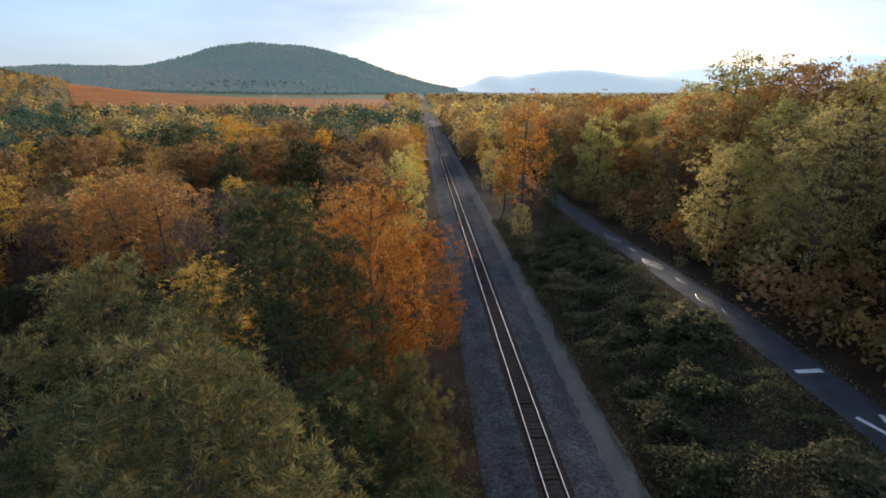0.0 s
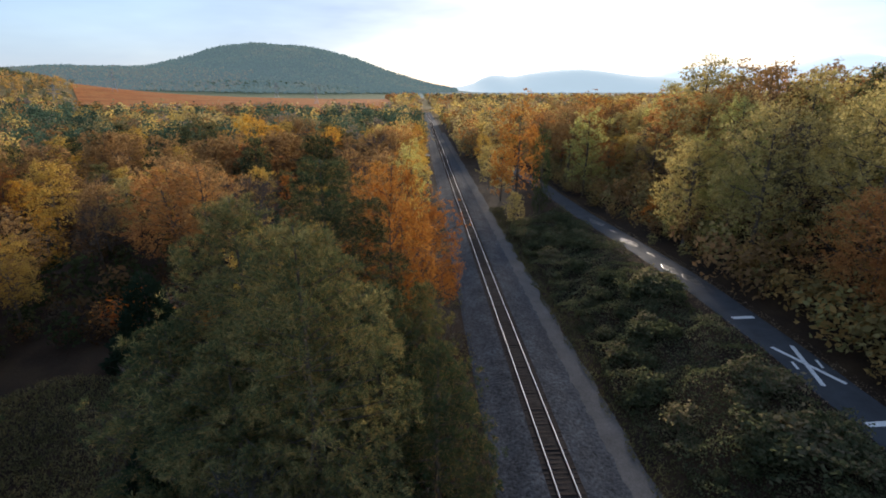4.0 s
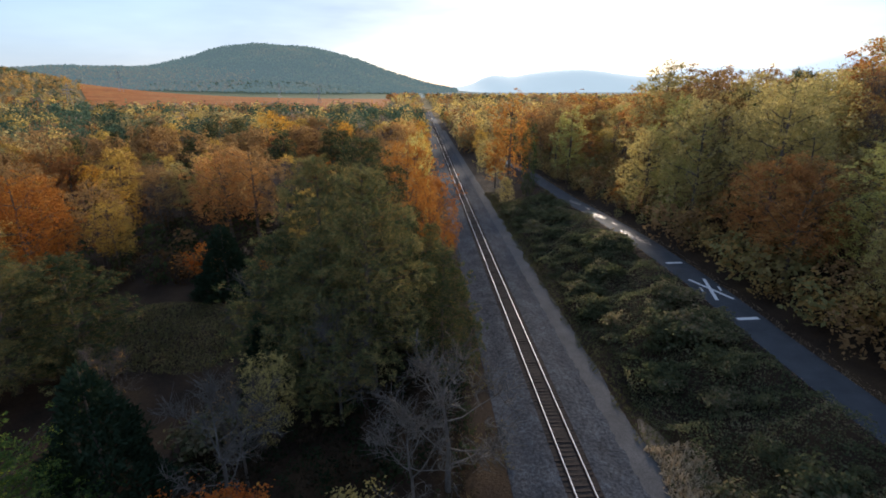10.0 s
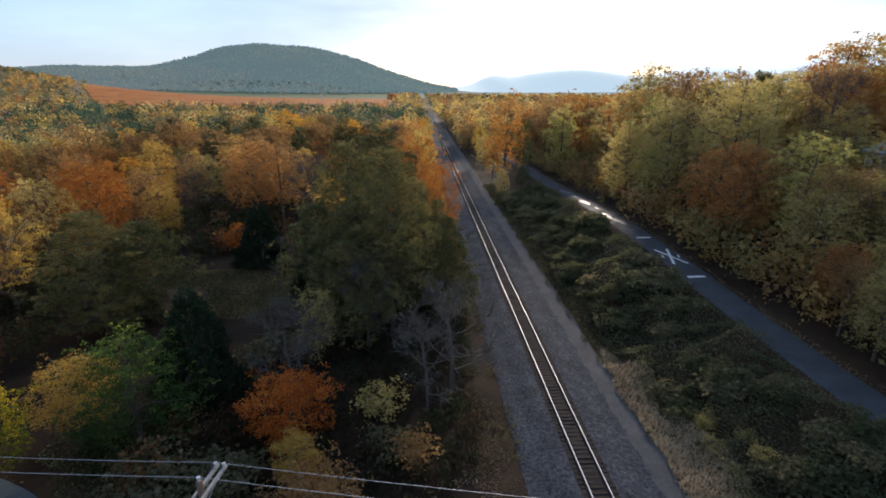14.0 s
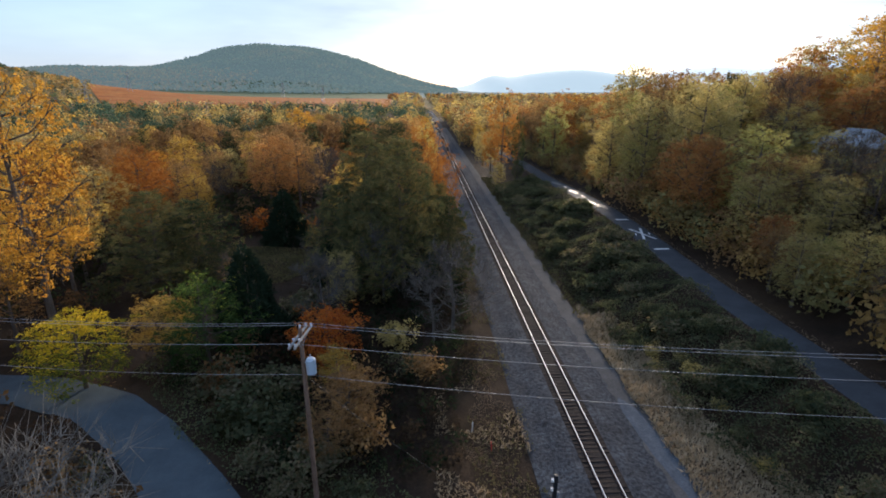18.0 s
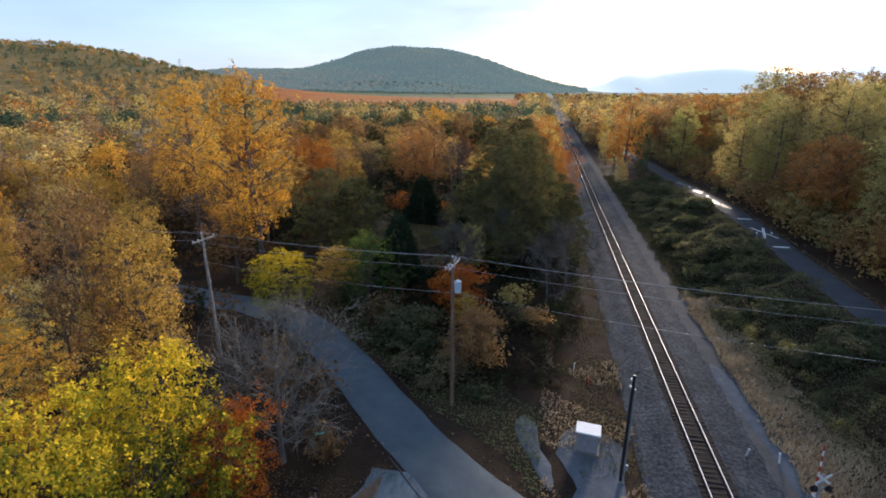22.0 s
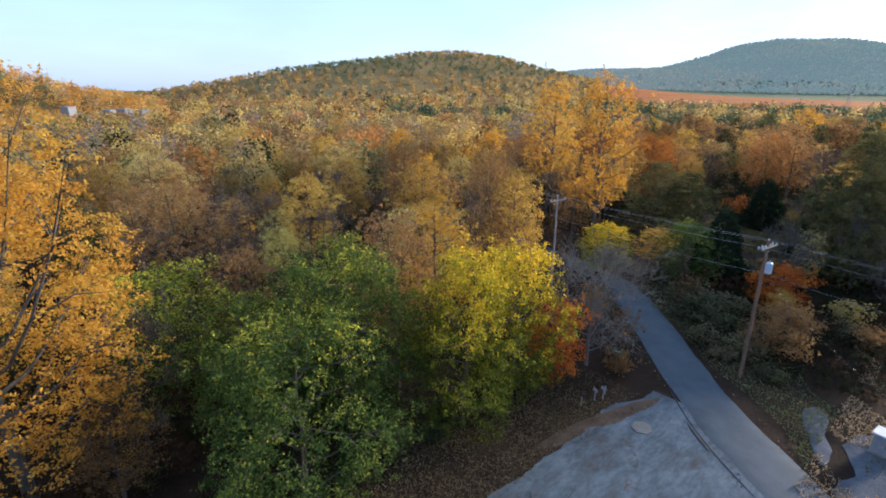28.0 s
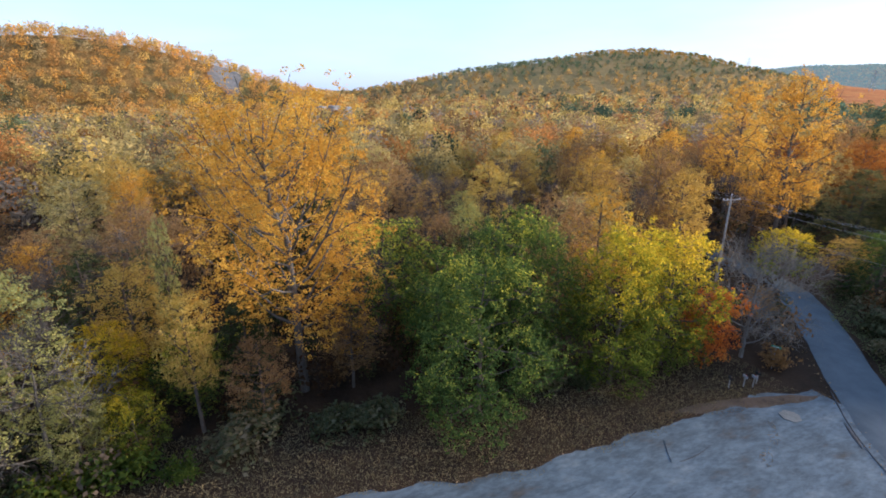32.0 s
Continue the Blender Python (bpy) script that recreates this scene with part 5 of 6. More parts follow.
def bramble_keep(x, y):
    if -27 < x < -11 and -24 < y < -5 or -31 < x < -7.5 and -12 < y < 26:
        return x < -7.6 - 0.5 * math.sin(y * 0.7)
    return False


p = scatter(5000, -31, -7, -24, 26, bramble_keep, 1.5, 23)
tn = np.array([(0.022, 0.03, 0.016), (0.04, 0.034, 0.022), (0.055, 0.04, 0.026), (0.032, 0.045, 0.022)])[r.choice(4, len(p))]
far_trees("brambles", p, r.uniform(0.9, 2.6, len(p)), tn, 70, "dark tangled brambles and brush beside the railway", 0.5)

v, f = sheet(np.linspace(0, 1, 40), np.linspace(520, 1235, 60), lambda a, y: 0 * a)
v[:, 0] = -0.66 * v[:, 1] + v[:, 0] * 0.595 * v[:, 1]
v[:, 2] = ground_z(v[:, 0], v[:, 1]) + 0.6
tagged(new("field", mesh("field", v, f, FIELD, smooth=True)), "rust-orange autumn field below the hill", "field", kind="structure")
v, f = sheet(np.linspace(0, 1, 40), np.linspace(1238, 1700, 30), lambda a, y: 0 * a)
v[:, 0] = -0.66 * v[:, 1] + v[:, 0] * 0.61 * v[:, 1]
v[:, 2] = ground_z(v[:, 0], v[:, 1]) + 0.6
tagged(new("meadow", mesh("meadow", v, f, MEADOW, smooth=True)), "green meadow at the foot of the hill", "meadow", kind="structure")



def ridge(name, dist, width, crest, colour, label):
    """A far mountain ridge: a long rounded crest on the horizon, its distance haze painted in as glow."""
    m = bpy.data.materials.new(name + "_haze")
    m.use_nodes = True
    nt = m.node_tree
    b = nt.nodes["Principled BSDF"]
    b.inputs["Roughness"].default_value = 1.0
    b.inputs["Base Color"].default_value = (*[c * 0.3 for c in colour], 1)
    # pale haze colour emitted by the slope itself, slightly mottled
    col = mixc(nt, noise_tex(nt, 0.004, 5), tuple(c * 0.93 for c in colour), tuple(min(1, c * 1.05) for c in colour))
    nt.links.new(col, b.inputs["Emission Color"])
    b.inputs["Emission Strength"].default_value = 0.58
    xs = np.linspace(width[0], width[1], 140)
    h = sum(a * np.exp(-(np.abs(xs - c) / w) ** 2.0) for c, w, a in crest) + 3 * wobble(xs, xs * 0.4, 0.012) + 1.2 * wobble(xs, xs, 0.05)
    rows = [np.c_[xs, np.full(140, dist - q * 500), h * (1 - q ** 1.5) - 4] for q in (0, 0.25, 0.5, 0.75, 1.0)]
    rows = [np.c_[xs, np.full(140, dist + 250.0), h * 0.4 - 4]] + rows
    v = np.concatenate(rows)
    k = np.arange(5)[:, None] * 140 + np.arange(139)[None, :]
    f = np.stack([k, k + 140, k + 141, k + 1], -1).reshape(-1, 4)
    tagged(new(name, mesh(name, v, f, m, smooth=True)), label, "mountain", kind="structure")


ridge("backdrop_ridge_near", 3300, (-200, 2600), [(900, 1500, 40), (450, 110, 45), (1050, 330, 95), (700, 250, 45), (1600, 300, 55)], (0.42, 0.52, 0.57), "wooded ridge on the horizon, pale blue-grey haze painted into its emission")
ridge("backdrop_ridge_far", 4200, (-900, 4500), [(3680, 600, 220), (2350, 520, 100), (2900, 1500, 110), (-150, 250, 100)], (0.66, 0.78, 0.87), "faint mountains on the horizon, pale blue haze painted into their emission")

# ---------------------------------------------------------------- vines, grass and fallen leaves


def ground_cover(name, n, x0, x1, y0, y1, keep, size, kind, label, mound=0.0, upright=False, seed=1, aspect=0.62):
    """Leaves or blades strewn over a stretch of ground, heaped into low mounds."""
    rng = np.random.default_rng(seed)
    x, y = rng.uniform(x0, x1, n), rng.uniform(y0, y1, n)
    k = keep(x, y)
    x, y = x[k], y[k]
    lump = np.clip(0.45 + 0.5 * wobble(x, y, 0.55, 1.0) + 0.35 * wobble(x, y, 1.3, 2.0), 0, 1.4)
    z = ground_z(x, y) + mound * lump * rng.uniform(0.55, 1.0, len(x)) + 0.05
    c = np.c_[x, y, z]
    if upright:
        up = np.tile([0.15, -0.1, 1.0], (len(c), 1))
        v, f = tufts(rng, c, up, size, 2, 0.10)
    else:
        v, f = leaf_cards(c, size, rng, aspect)
    return tagged(new(name, mesh(name, v, f, LEAF[kind])), label, "ground cover", kind="stuff")


edge = lambda y: 8.6 + 1.4 * ss(15, -20, y) + 2.2 * ss(-12, -36, y) + 0.8 * wobble(y, y * 0.3, 0.35)
ground_cover("vine_cover", 120000, 8, 22, -60, 96, lambda x, y: (x > edge(y)) & (x < path_x(y) - 2.7 - 0.5 * wobble(x, y, 0.9)), 0.23, "kudzu", "tangled green vines smothering the railway bank", 1.9)
ground_cover("dry_grass", 24000, 6.2, 15, -60, 4, lambda x, y: (x > 6.7 + 0.4 * wobble(x, y, 0.8)) & (x < edge(y) + 1.2 * ss(20, -10, y) + 0.5), 0.5, "straw", "tan dry grass along the foot of the bank", 0.1, True, 2)
ground_cover("verge_weeds", 20000, 6.2, 15, -8, 110, lambda x, y: (x > 6.7 + 0.4 * wobble(x, y, 0.8)) & (x < edge(y) + 0.8), 0.34, "grass", "olive and brown weeds along the foot of the bank", 0.12, True, 42)
ground_cover("matted_grass", 18000, 6.2, 15, -62, 2, lambda x, y: (x > 6.9 + 0.6 * wobble(x, y, 0.8)) & (x < edge(y) + 1.4 * ss(20, -10, y) + 0.4), 0.42, "straw", "matted tan dry grass along the foot of the bank", 0.06, False, 22, 0.3)
ground_cover("path_edge_leaves", 42000, 17, 32, -60, 130, lambda x, y: (np.abs(np.abs(x - path_x(y)) - 2.65) < 0.6), 0.13, "tan", "brown fallen leaves along both edges of the cycle path", 0.05, False, 3)
ground_cover("trackside_grass", 9000, -10, -4.6, -42, 120, lambda x, y: wobble(x, y, 0.4) > -0.35, 0.3, "grass", "sparse brown and green weeds beside the ballast", 0.05, True, 4)
ground_cover("trackside_straw", 4500, -13, -5.0, -44, -12, lambda x, y: wobble(x, y, 0.5, 2.0) > 0.0, 0.36, "straw", "flattened tan grass by the equipment cabinet", 0.05, True, 5)
ground_cover("clearing_grass", 16000, -54, -30, 14, 37, lambda x, y: ((x + 42) / 11) ** 2 + ((y - 26) / 10) ** 2 < 1.0 + 0.3 * wobble(x, y, 0.5), 0.36, "grass", "rough grass in a clearing among the trees", 0.1, True, 6)
ground_cover("roadside_weeds", 42000, -44, -12, -40, 6, lambda x, y: (np.abs(0.683 * x + 0.730 * y + 39.3 - 7.2) < 4.2 + 1.2 * wobble(x, y, 0.5)) & (x < -13), 0.2, "weeds", "low green weeds and ivy beside the lane", 0.35, False, 7)
ground_cover("verge_leaves", 52000, -44, -26.5, -120, -42, lambda x, y: (x < lot_left(y) + 0.9 + 0.9 * wobble(x, y, 0.7)) & (x > lot_left(y) - 9), 0.11, "verge", "fallen brown and yellow leaves on the grass verge", 0.04, False, 8)
ground_cover("forecourt_edge_leaves", 9000, -44, -25, -118, -36, lambda x, y: np.abs(x - lot_left(y)) < 0.45 + 0.4 * wobble(x, y, 0.9), 0.14, "tan", "tan leaves drifted along the edge of the forecourt", 0.03, False, 36)
ground_cover("verge_grass", 30000, -44, -26.5, -120, -38, lambda x, y: (x < lot_left(y) + 0.1) & (x > lot_left(y) - 9), 0.2, "verge", "short worn tan grass beside the forecourt", 0.03, True, 9)
ground_cover("lane_leaves", 7000, -60, -8, -50, 8, lambda x, y: np.abs(np.abs((x + y * 0.0) * 0.66 + y * 0.75 + 39.9) - 2.9) < 0.5, 0.22, "litter", "fallen leaves gathered along the lane", 0.03, False, 10)
rng = np.random.default_rng(31)
for i in range(125):
    y = rng.uniform(-46, 88)
    x = rng.uniform(float(edge(y)) + 1.5, 20)
    plant("bush_green", x, y, rng.uniform(1.0, 2.5), rng.uniform(0.8, 1.5), group="bushes on the bank")
for i in range(10):
    y = rng.uniform(-40, -5)
    plant("bush_olive", rng.uniform(float(edge(y)) + 1, 15), y, rng.uniform(0.9, 1.6), 1.2, group="bushes on the bank")

# ---------------------------------------------------------------- path markings
mark = thing("path_marking", Matrix.Identity(4), "worn white railway-crossing cross and bars painted on the path", "road marking")


def stripe(name, x0, y0, x1, y1, w):
    n = 8
    p = np.linspace((x0, y0), (x1, y1), n)
    d = np.array([x1 - x0, y1 - y0])
    d = d / np.linalg.norm(d)
    q = np.array([d[1], -d[0]]) * w / 2
    xy = np.concatenate([p - q, p + q])
    z = ground_z(xy[:, 0], xy[:, 1]) + 0.165
    i = np.arange(n - 1)
    me = mesh(name, np.c_[xy, z], np.stack([i, i + 1, i + n + 1, i + n], -1), PAINT)
    return part(name, me, None, mark)


def on_path(y, off):
    return float(path_x(y)) + off


for y0 in (19.4, 38.0):
    stripe("bar", on_path(y0, -1.3), y0, on_path(y0, 1.25), y0 + 0.1, 0.6)
stripe("cross_stroke", on_path(24.5, -0.9), 24.6, on_path(32, 1.0), 31.6, 0.42)
stripe("cross_stroke", on_path(24.5, 1.35), 24.8, on_path(32, -1.2), 31.4, 0.42)
stripe("letter_stroke", on_path(28, -1.35), 27.3, on_path(29, -1.05), 28.6, 0.25)
stripe("letter_stroke", on_path(28, 1.1), 27.4, on_path(29, 1.5), 28.8, 0.25)

PUDDLE = surface("wet_asphalt_film", [(0.3, (0.03, 0.033, 0.037)), (0.7, (0.05, 0.053, 0.058))], 0.8, 12, 0.30, 0.06, 0.004)
_nt = PUDDLE.node_tree
_nt.nodes["Principled BSDF"].inputs["Specular IOR Level"].default_value = 0.45
_nt.links.new(ramp(_nt, noise_tex(_nt, 1.1, 4, 0.65), [(0.42, (0.30, 0.30, 0.30)), (0.56, (0.62, 0.62, 0.62))]), _nt.nodes["Principled BSDF"].inputs["Roughness"])
for y0, y1, off, w in ((46.5, 52.5, 0.4, 0.7), (51, 57, -0.5, 0.5), (60, 64, 0.2, 0.5), (66, 73, -0.2, 0.8), (76, 80, 0.3, 0.6), (82, 90, 0.0, 0.7)):
    ribbon("puddle", [(on_path(q, off), q) for q in np.arange(y0, y1, 0.8)], w, w, PUDDLE, 0.158, "shallow wet patch shining on the cycle path", "puddle", 0.5, taper=2.0)

# ---------------------------------------------------------------- gravel pads and forecourt wear
LITTER_DIRT = surface("leafy_dirt", [(0.3, (0.07, 0.05, 0.035)), (0.55, (0.12, 0.085, 0.06)), (0.7, (0.15, 0.13, 0.11))], 0.9, 9.0, 0.95, 0.7, 0.03)
STONE_BLUE = surface("blue_gravel", [(0.3, (0.075, 0.085, 0.10)), (0.7, (0.125, 0.14, 0.16))], 0.8, 9.0, 0.95, 0.8, 0.04)
ribbon("gravel_pad", [(-9.2, -27), (-9.2, -30), (-8.6, -33), (-8.0, -37), (-8, -41)], 2.4, 2.4, STONE_BLUE, 0.10, "blue-grey gravel pad round the equipment cabinet", "gravel", 1.3, taper=2.5)
ribbon("gravel_patch", [(-14.6, -27.5), (-14.0, -30), (-13.2, -33), (-12.2, -36)], 0.9, 1.0, STONE_BLUE, 0.09, "worn patch of blue-grey gravel beside the lane", "gravel", 0.9, taper=2.5)
MATTED = surface("matted_straw", [(0.3, (0.085, 0.062, 0.043)), (0.5, (0.17, 0.125, 0.085)), (0.7, (0.25, 0.19, 0.13))], 0.7, 7.0, 0.97, 0.8, 0.06, stretch=(1, 0.5, 1))
ribbon("dry_verge", [(8.4, y) for y in np.arange(-60, -4, 3)] + [(8.2, 2), (8.0, 8)], 1.2, 1.7, MATTED, 0.07, "matted tan dry grass along the foot of the bank", "verge", 0.9, taper=6.0)
ground_cover("flattened_grass", 12000, -11.5, -5.2, -30, -7, lambda x, y: np.abs(x + 8.3 + 0.8 * wobble(y, x * 0.2, 0.5)) < 1.6 + 0.9 * wobble(x, y, 0.9), 0.13, "tan", "flattened tan dry grass beside the ballast", 0.04, False, 35, 0.3)
ribbon("gravel_spill", [(5.2, -14), (6.0, -20), (6.6, -27), (7.0, -34)], 1.0, 1.0, STONE_BLUE, 0.13, "blue-grey gravel spilled along the service track", "gravel", 0.35, taper=2.5)
ribbon("dirt_corner", [(-28.4, -52), (-27.6, -47), (-26.6, -43), (-25.6, -39.5), (-25.0, -37.2)], 0.8, 0.9, LITTER_DIRT, 0.045, "brown leafy dirt along the corner of the forecourt", "dirt", 0.4, taper=3.0)
ground_cover("hollow_litter", 2600, -26, -19, -54, -43, lambda x, y: (np.abs(x + 22.3 - 0.55 * (y + 47.6) * -1.0) < 0.45 + 0.25 * wobble(x, y, 2.0)) & (y > -50.6) & (y < -45), 0.12, "litter", "brown leaves gathered in a hollow of the forecourt", 0.02, False, 33)
ground_cover("corner_litter", 5000, -29.5, -24, -54, -36, lambda x, y: np.abs(x + 26.3 - 0.2 * (y + 43)) < 0.5 + 0.6 * wobble(x, y, 0.8), 0.13, "litter", "fallen leaves strewn along the corner of the forecourt", 0.02, False, 34)
TAR = surface("tar", [(0.3, (0.03, 0.03, 0.033)), (0.7, (0.06, 0.06, 0.065))], 2, 18, 0.8, 0.4, 0.01)


def crack(pts, w, label):
    return ribbon("asphalt_crack", pts, w, w, TAR, 0.078, label, "crack", w * 0.6, cols=5, taper=1.5)


crack([(-25.2, -34.9), (-23.2, -37.0), (-21.5, -38.8), (-19.6, -40.4), (-17.4, -42.0), (-14.6, -43.8)], 0.07, "dark ragged edge where lane meets forecourt")
crack([(-21.6, -39.0), (-20.4, -40.1), (-18.9, -41.3)], 0.22, "dark pothole strip along the lane's edge")
for pts in ([(-23.9, -52.5), (-23.1, -54.4), (-23.4, -56.5)], [(-26, -56), (-25.1, -57.0), (-23.9, -57.4)], [(-22.4, -62), (-21.7, -64.5)]):
    crack(pts, 0.03, "thin dark crack in the forecourt")
PALE = surface("pale_concrete", [(0.3, (0.16, 0.16, 0.15)), (0.7, (0.22, 0.22, 0.20))], 2, 12, 0.9, 0.3, 0.01)
bm = bmesh.new()
bmesh.ops.create_circle(bm, cap_ends=True, segments=24, radius=0.85)
for vv in bm.verts:
    vv.co.xy *= 1 + 0.08 * math.sin(vv.index * 1.7)
ext = bmesh.ops.extrude_face_region(bm, geom=bm.faces[:])
bmesh.ops.translate(bm, vec=(0, 0, 0.06), verts=[g for g in ext["geom"] if isinstance(g, bmesh.types.BMVert)])
me = bpy.data.meshes.new("concrete_patch")
bm.to_mesh(me)
bm.free()
me.materials.append(PALE)
o = tagged(new("concrete_patch", me), "pale round concrete patch set in the forecourt", "patch")
o.location = (-24.0, -42.6, float(ground_z(-24.0, -42.6)) + 0.025)

# ---------------------------------------------------------------- poles and wires
PORCELAIN, _n, _b = material("insulator", 0.3)
_b.inputs["Base Color"].default_value = (0.55, 0.55, 0.56, 1)
GREY_WOOD = surface("weathered_wood", [(0.3, (0.26, 0.24, 0.22)), (0.7, (0.42, 0.40, 0.37))], 2, 16, 0.9, 0.5, 0.02)
CAN, _n, _b = material("transformer_paint", 0.4)
_b.inputs["Base Color"].default_value = (0.42, 0.50, 0.58, 1)


def utility_pole(x, y, top, wood, turn, arms, label):
    z = float(ground_z(x, y))
    h = top - z
    p = thing("utility_pole", pose(x, y, z, 0, 0, turn), label, "utility pole", "utility poles")
    part("pole", mesh("pole", *tube([(0, 0, -0.3), (0, 0, h * 0.5), (0, 0, h)], [0.19, 0.16, 0.12], 12), wood, smooth=True), None, p)
    part("pole_cap", cyl_bm(0.12, 0.09, 0.06, (0, 0, h + 0.03)), wood, p)
    for off in arms:
        part("crossarm", box_bm(0.12, 3.0, 0.14, (off, 0, h - 0.55), 0.01), GREY_WOOD, p, "weathered grey wooden crossarm")
        for s in (-1, 1):
            part("brace", mesh("brace", *tube([(off, s * 0.75, h - 0.6), (0, 0, h - 1.3)], [0.02, 0.02], 5), WIRE), None, p)
        for yy in (-1.35, -0.7, 1.35):
            ins = part("insulator", cyl_bm(0.05, 0.075, 0.16, (off, yy, h - 0.40), 8), PORCELAIN, p)
    part("insulator", cyl_bm(0.05, 0.07, 0.18, (0, 0, h + 0.14), 8), PORCELAIN, p)
    return p, h


p1, h1 = utility_pole(-21.3, -27.2, 14.4, POLE_WOOD, -8, (-0.17, 0.17), "brown wooden utility pole with crossarms and a transformer")
tr = part("transformer", joined(cyl_bm(0.30, 0.30, 0.95, (0.5, -0.05, h1 - 2.55), 16), cyl_bm(0.30, 0.18, 0.12, (0.5, -0.05, h1 - 2.02), 16)), CAN, p1, "pale blue-grey transformer can")
part("bushing", cyl_bm(0.05, 0.03, 0.25, (0.5, -0.05, h1 - 1.85), 8), PORCELAIN, tr)
part("bracket", box_bm(0.3, 0.1, 0.08, (0.2, -0.05, h1 - 2.3)), WIRE, p1)
p2, h2 = utility_pole(-48.2, -23.4, 13.9, GREY_WOOD, -8, (0.12,), "grey weathered utility pole with one crossarm")


def span(a, b, sag, r=0.012, label="thin grey overhead power line"):
    t = np.linspace(0, 1, 24)[:, None]
    pts = np.array(a) * (1 - t) + np.array(b) * t - np.array([0, 0, 1]) * sag * 4 * t * (1 - t)
    return tagged(new("overhead_wire", mesh("overhead_wire", *tube(pts, np.full(24, r), 5), BLACK if "service" in label else WIRE)), label, "wire", "overhead wires")


A, B, Cc, D = (-21.3, -27.2), (-48.2, -23.4), (34.0, -36.5), (-84, -18)
for yo, dz in ((-1.35, -0.3), (1.35, -0.3), (0.0, 0.22)):
    span((A[0], A[1] + yo, 14.4 + dz), (B[0], B[1] + yo, 13.9 + dz), 0.35)
    span((A[0], A[1] + yo, 14.4 + dz), (Cc[0], Cc[1] + yo, 15.8 + dz), 0.9)
    span((B[0], B[1] + yo, 13.9 + dz), (D[0], D[1] + yo, 13.0 + dz), 0.6)
span((A[0], A[1], 11.2), (B[0], B[1], 10.9), 0.4)
span((A[0], A[1], 11.2), (Cc[0], Cc[1], 12.3), 1.0)
span((A[0] + 0.2, A[1], 11.0), (-7.8, -33.2, 4.6), 0.7, 0.012, "thin service wire slanting down to the signal mast")
p3, h3 = utility_pole(Cc[0], Cc[1], 15.8, POLE_WOOD, -8, (0.12,), "brown wooden utility pole beyond the cycle path")

# ---------------------------------------------------------------- crossing equipment
z = float(ground_z(-9.2, -30.6))
cab = thing("equipment_cabinet", pose(-9.2, -30.6, z + 0.1, 0, 0, -8), "grey metal railway equipment cabinet with a white roof", "cabinet")
part("plinth", box_bm(2.0, 1.5, 0.16, (0, 0, 0.08), 0.02), PALE, cab, "concrete plinth")
body = part("body", box_bm(1.7, 1.2, 1.75, (0, 0, 1.03), 0.03), GREY, cab)
part("door", box_bm(0.78, 0.03, 1.5, (-0.41, -0.612, 1.03), 0.008), GREY, body)
part("door", box_bm(0.78, 0.03, 1.5, (0.41, -0.612, 1.03), 0.008), GREY, body)
part("door_handle", box_bm(0.04, 0.04, 0.2, (0.06, -0.65, 1.05), 0.008), BLACK, body)
part("roof", box_bm(2.0, 1.5, 0.16, (0, 0, 1.99), 0.04), WHITE, cab, "white overhanging roof")
z = float(ground_z(-6.9, -33.6))
mast = thing("signal_mast", pose(-6.9, -33.6, z), "tall black signal mast with a grey pole strapped alongside", "signal mast")
part("base_plate", box_bm(0.6, 0.6, 0.12, (0, 0, 0.06), 0.02), PALE, mast)
part("pole", box_bm(0.20, 0.20, 9.4, (0, 0, 4.75), 0.02), BLACK, mast)
part("side_pole", cyl_bm(0.07, 0.06, 8.2, (0.2, 0.02, 4.2), 10), GREY, mast, "pale grey pole strapped to the mast")
for k in (1.0, 4.2, 8.2):
    part("clamp", box_bm(0.34, 0.12, 0.10, (0.1, 0, k), 0.01), GREY, mast)
part("lamp", cyl_bm(0.09, 0.09, 0.14, (-0.14, 0, 9.1), 10), WHITE, mast)
part("lamp", cyl_bm(0.09, 0.09, 0.14, (-0.14, 0, 8.5), 10), WHITE, mast)
part("junction_box", box_bm(0.3, 0.2, 0.45, (0.3, 0, 1.4), 0.02), GREY, mast)

RED = surface("red_paint", [(0.3, (0.45, 0.04, 0.03)), (0.7, (0.55, 0.06, 0.05))], 3, 15, 0.6, 0.1, 0.004)
z = float(ground_z(6.1, -34.3))
gate = thing("crossing_gate", pose(6.1, -34.3, z, 0, 0, 10), "raised railway crossing gate with striped arm and black lamps", "crossing gate")
part("base", box_bm(0.5, 0.5, 0.3, (0, 0, 0.15), 0.03), PALE, gate)
part("mast", cyl_bm(0.08, 0.08, 3.4, (0, 0, 1.9), 12), GREY, gate)
part("mechanism", box_bm(0.45, 0.6, 0.6, (0.2, 0.3, 1.1), 0.04), GREY, gate)
for i in range(10):
    part("arm_section", box_bm(0.10, 0.06, 0.42, (0.25, 0.55 + 0.03 * i, 1.35 + 0.42 * i)), RED if i % 2 else WHITE, gate, "red section" if i % 2 else "white section")
for s in (-1, 1):
    lm = part("lamp_hood", joined(cyl_bm(0.26, 0.26, 0.06, (0, 0, 0), 16), cyl_bm(0.12, 0.14, 0.2, (0, 0, 0.1), 12)), BLACK, gate)
    lm.matrix_basis = pose(s * 0.5, -0.1, 2.5, 90, 0, 0)
part("lamp_bar", box_bm(1.1, 0.06, 0.06, (0, -0.02, 2.5)), GREY, gate)
for s in (-1, 1):
    b = part("crossbuck_board", box_bm(1.3, 0.03, 0.2, (0, 0, 0), 0.01), WHITE, gate)
    b.matrix_basis = pose(0, -0.1, 3.3, 0, s * 38, 0)


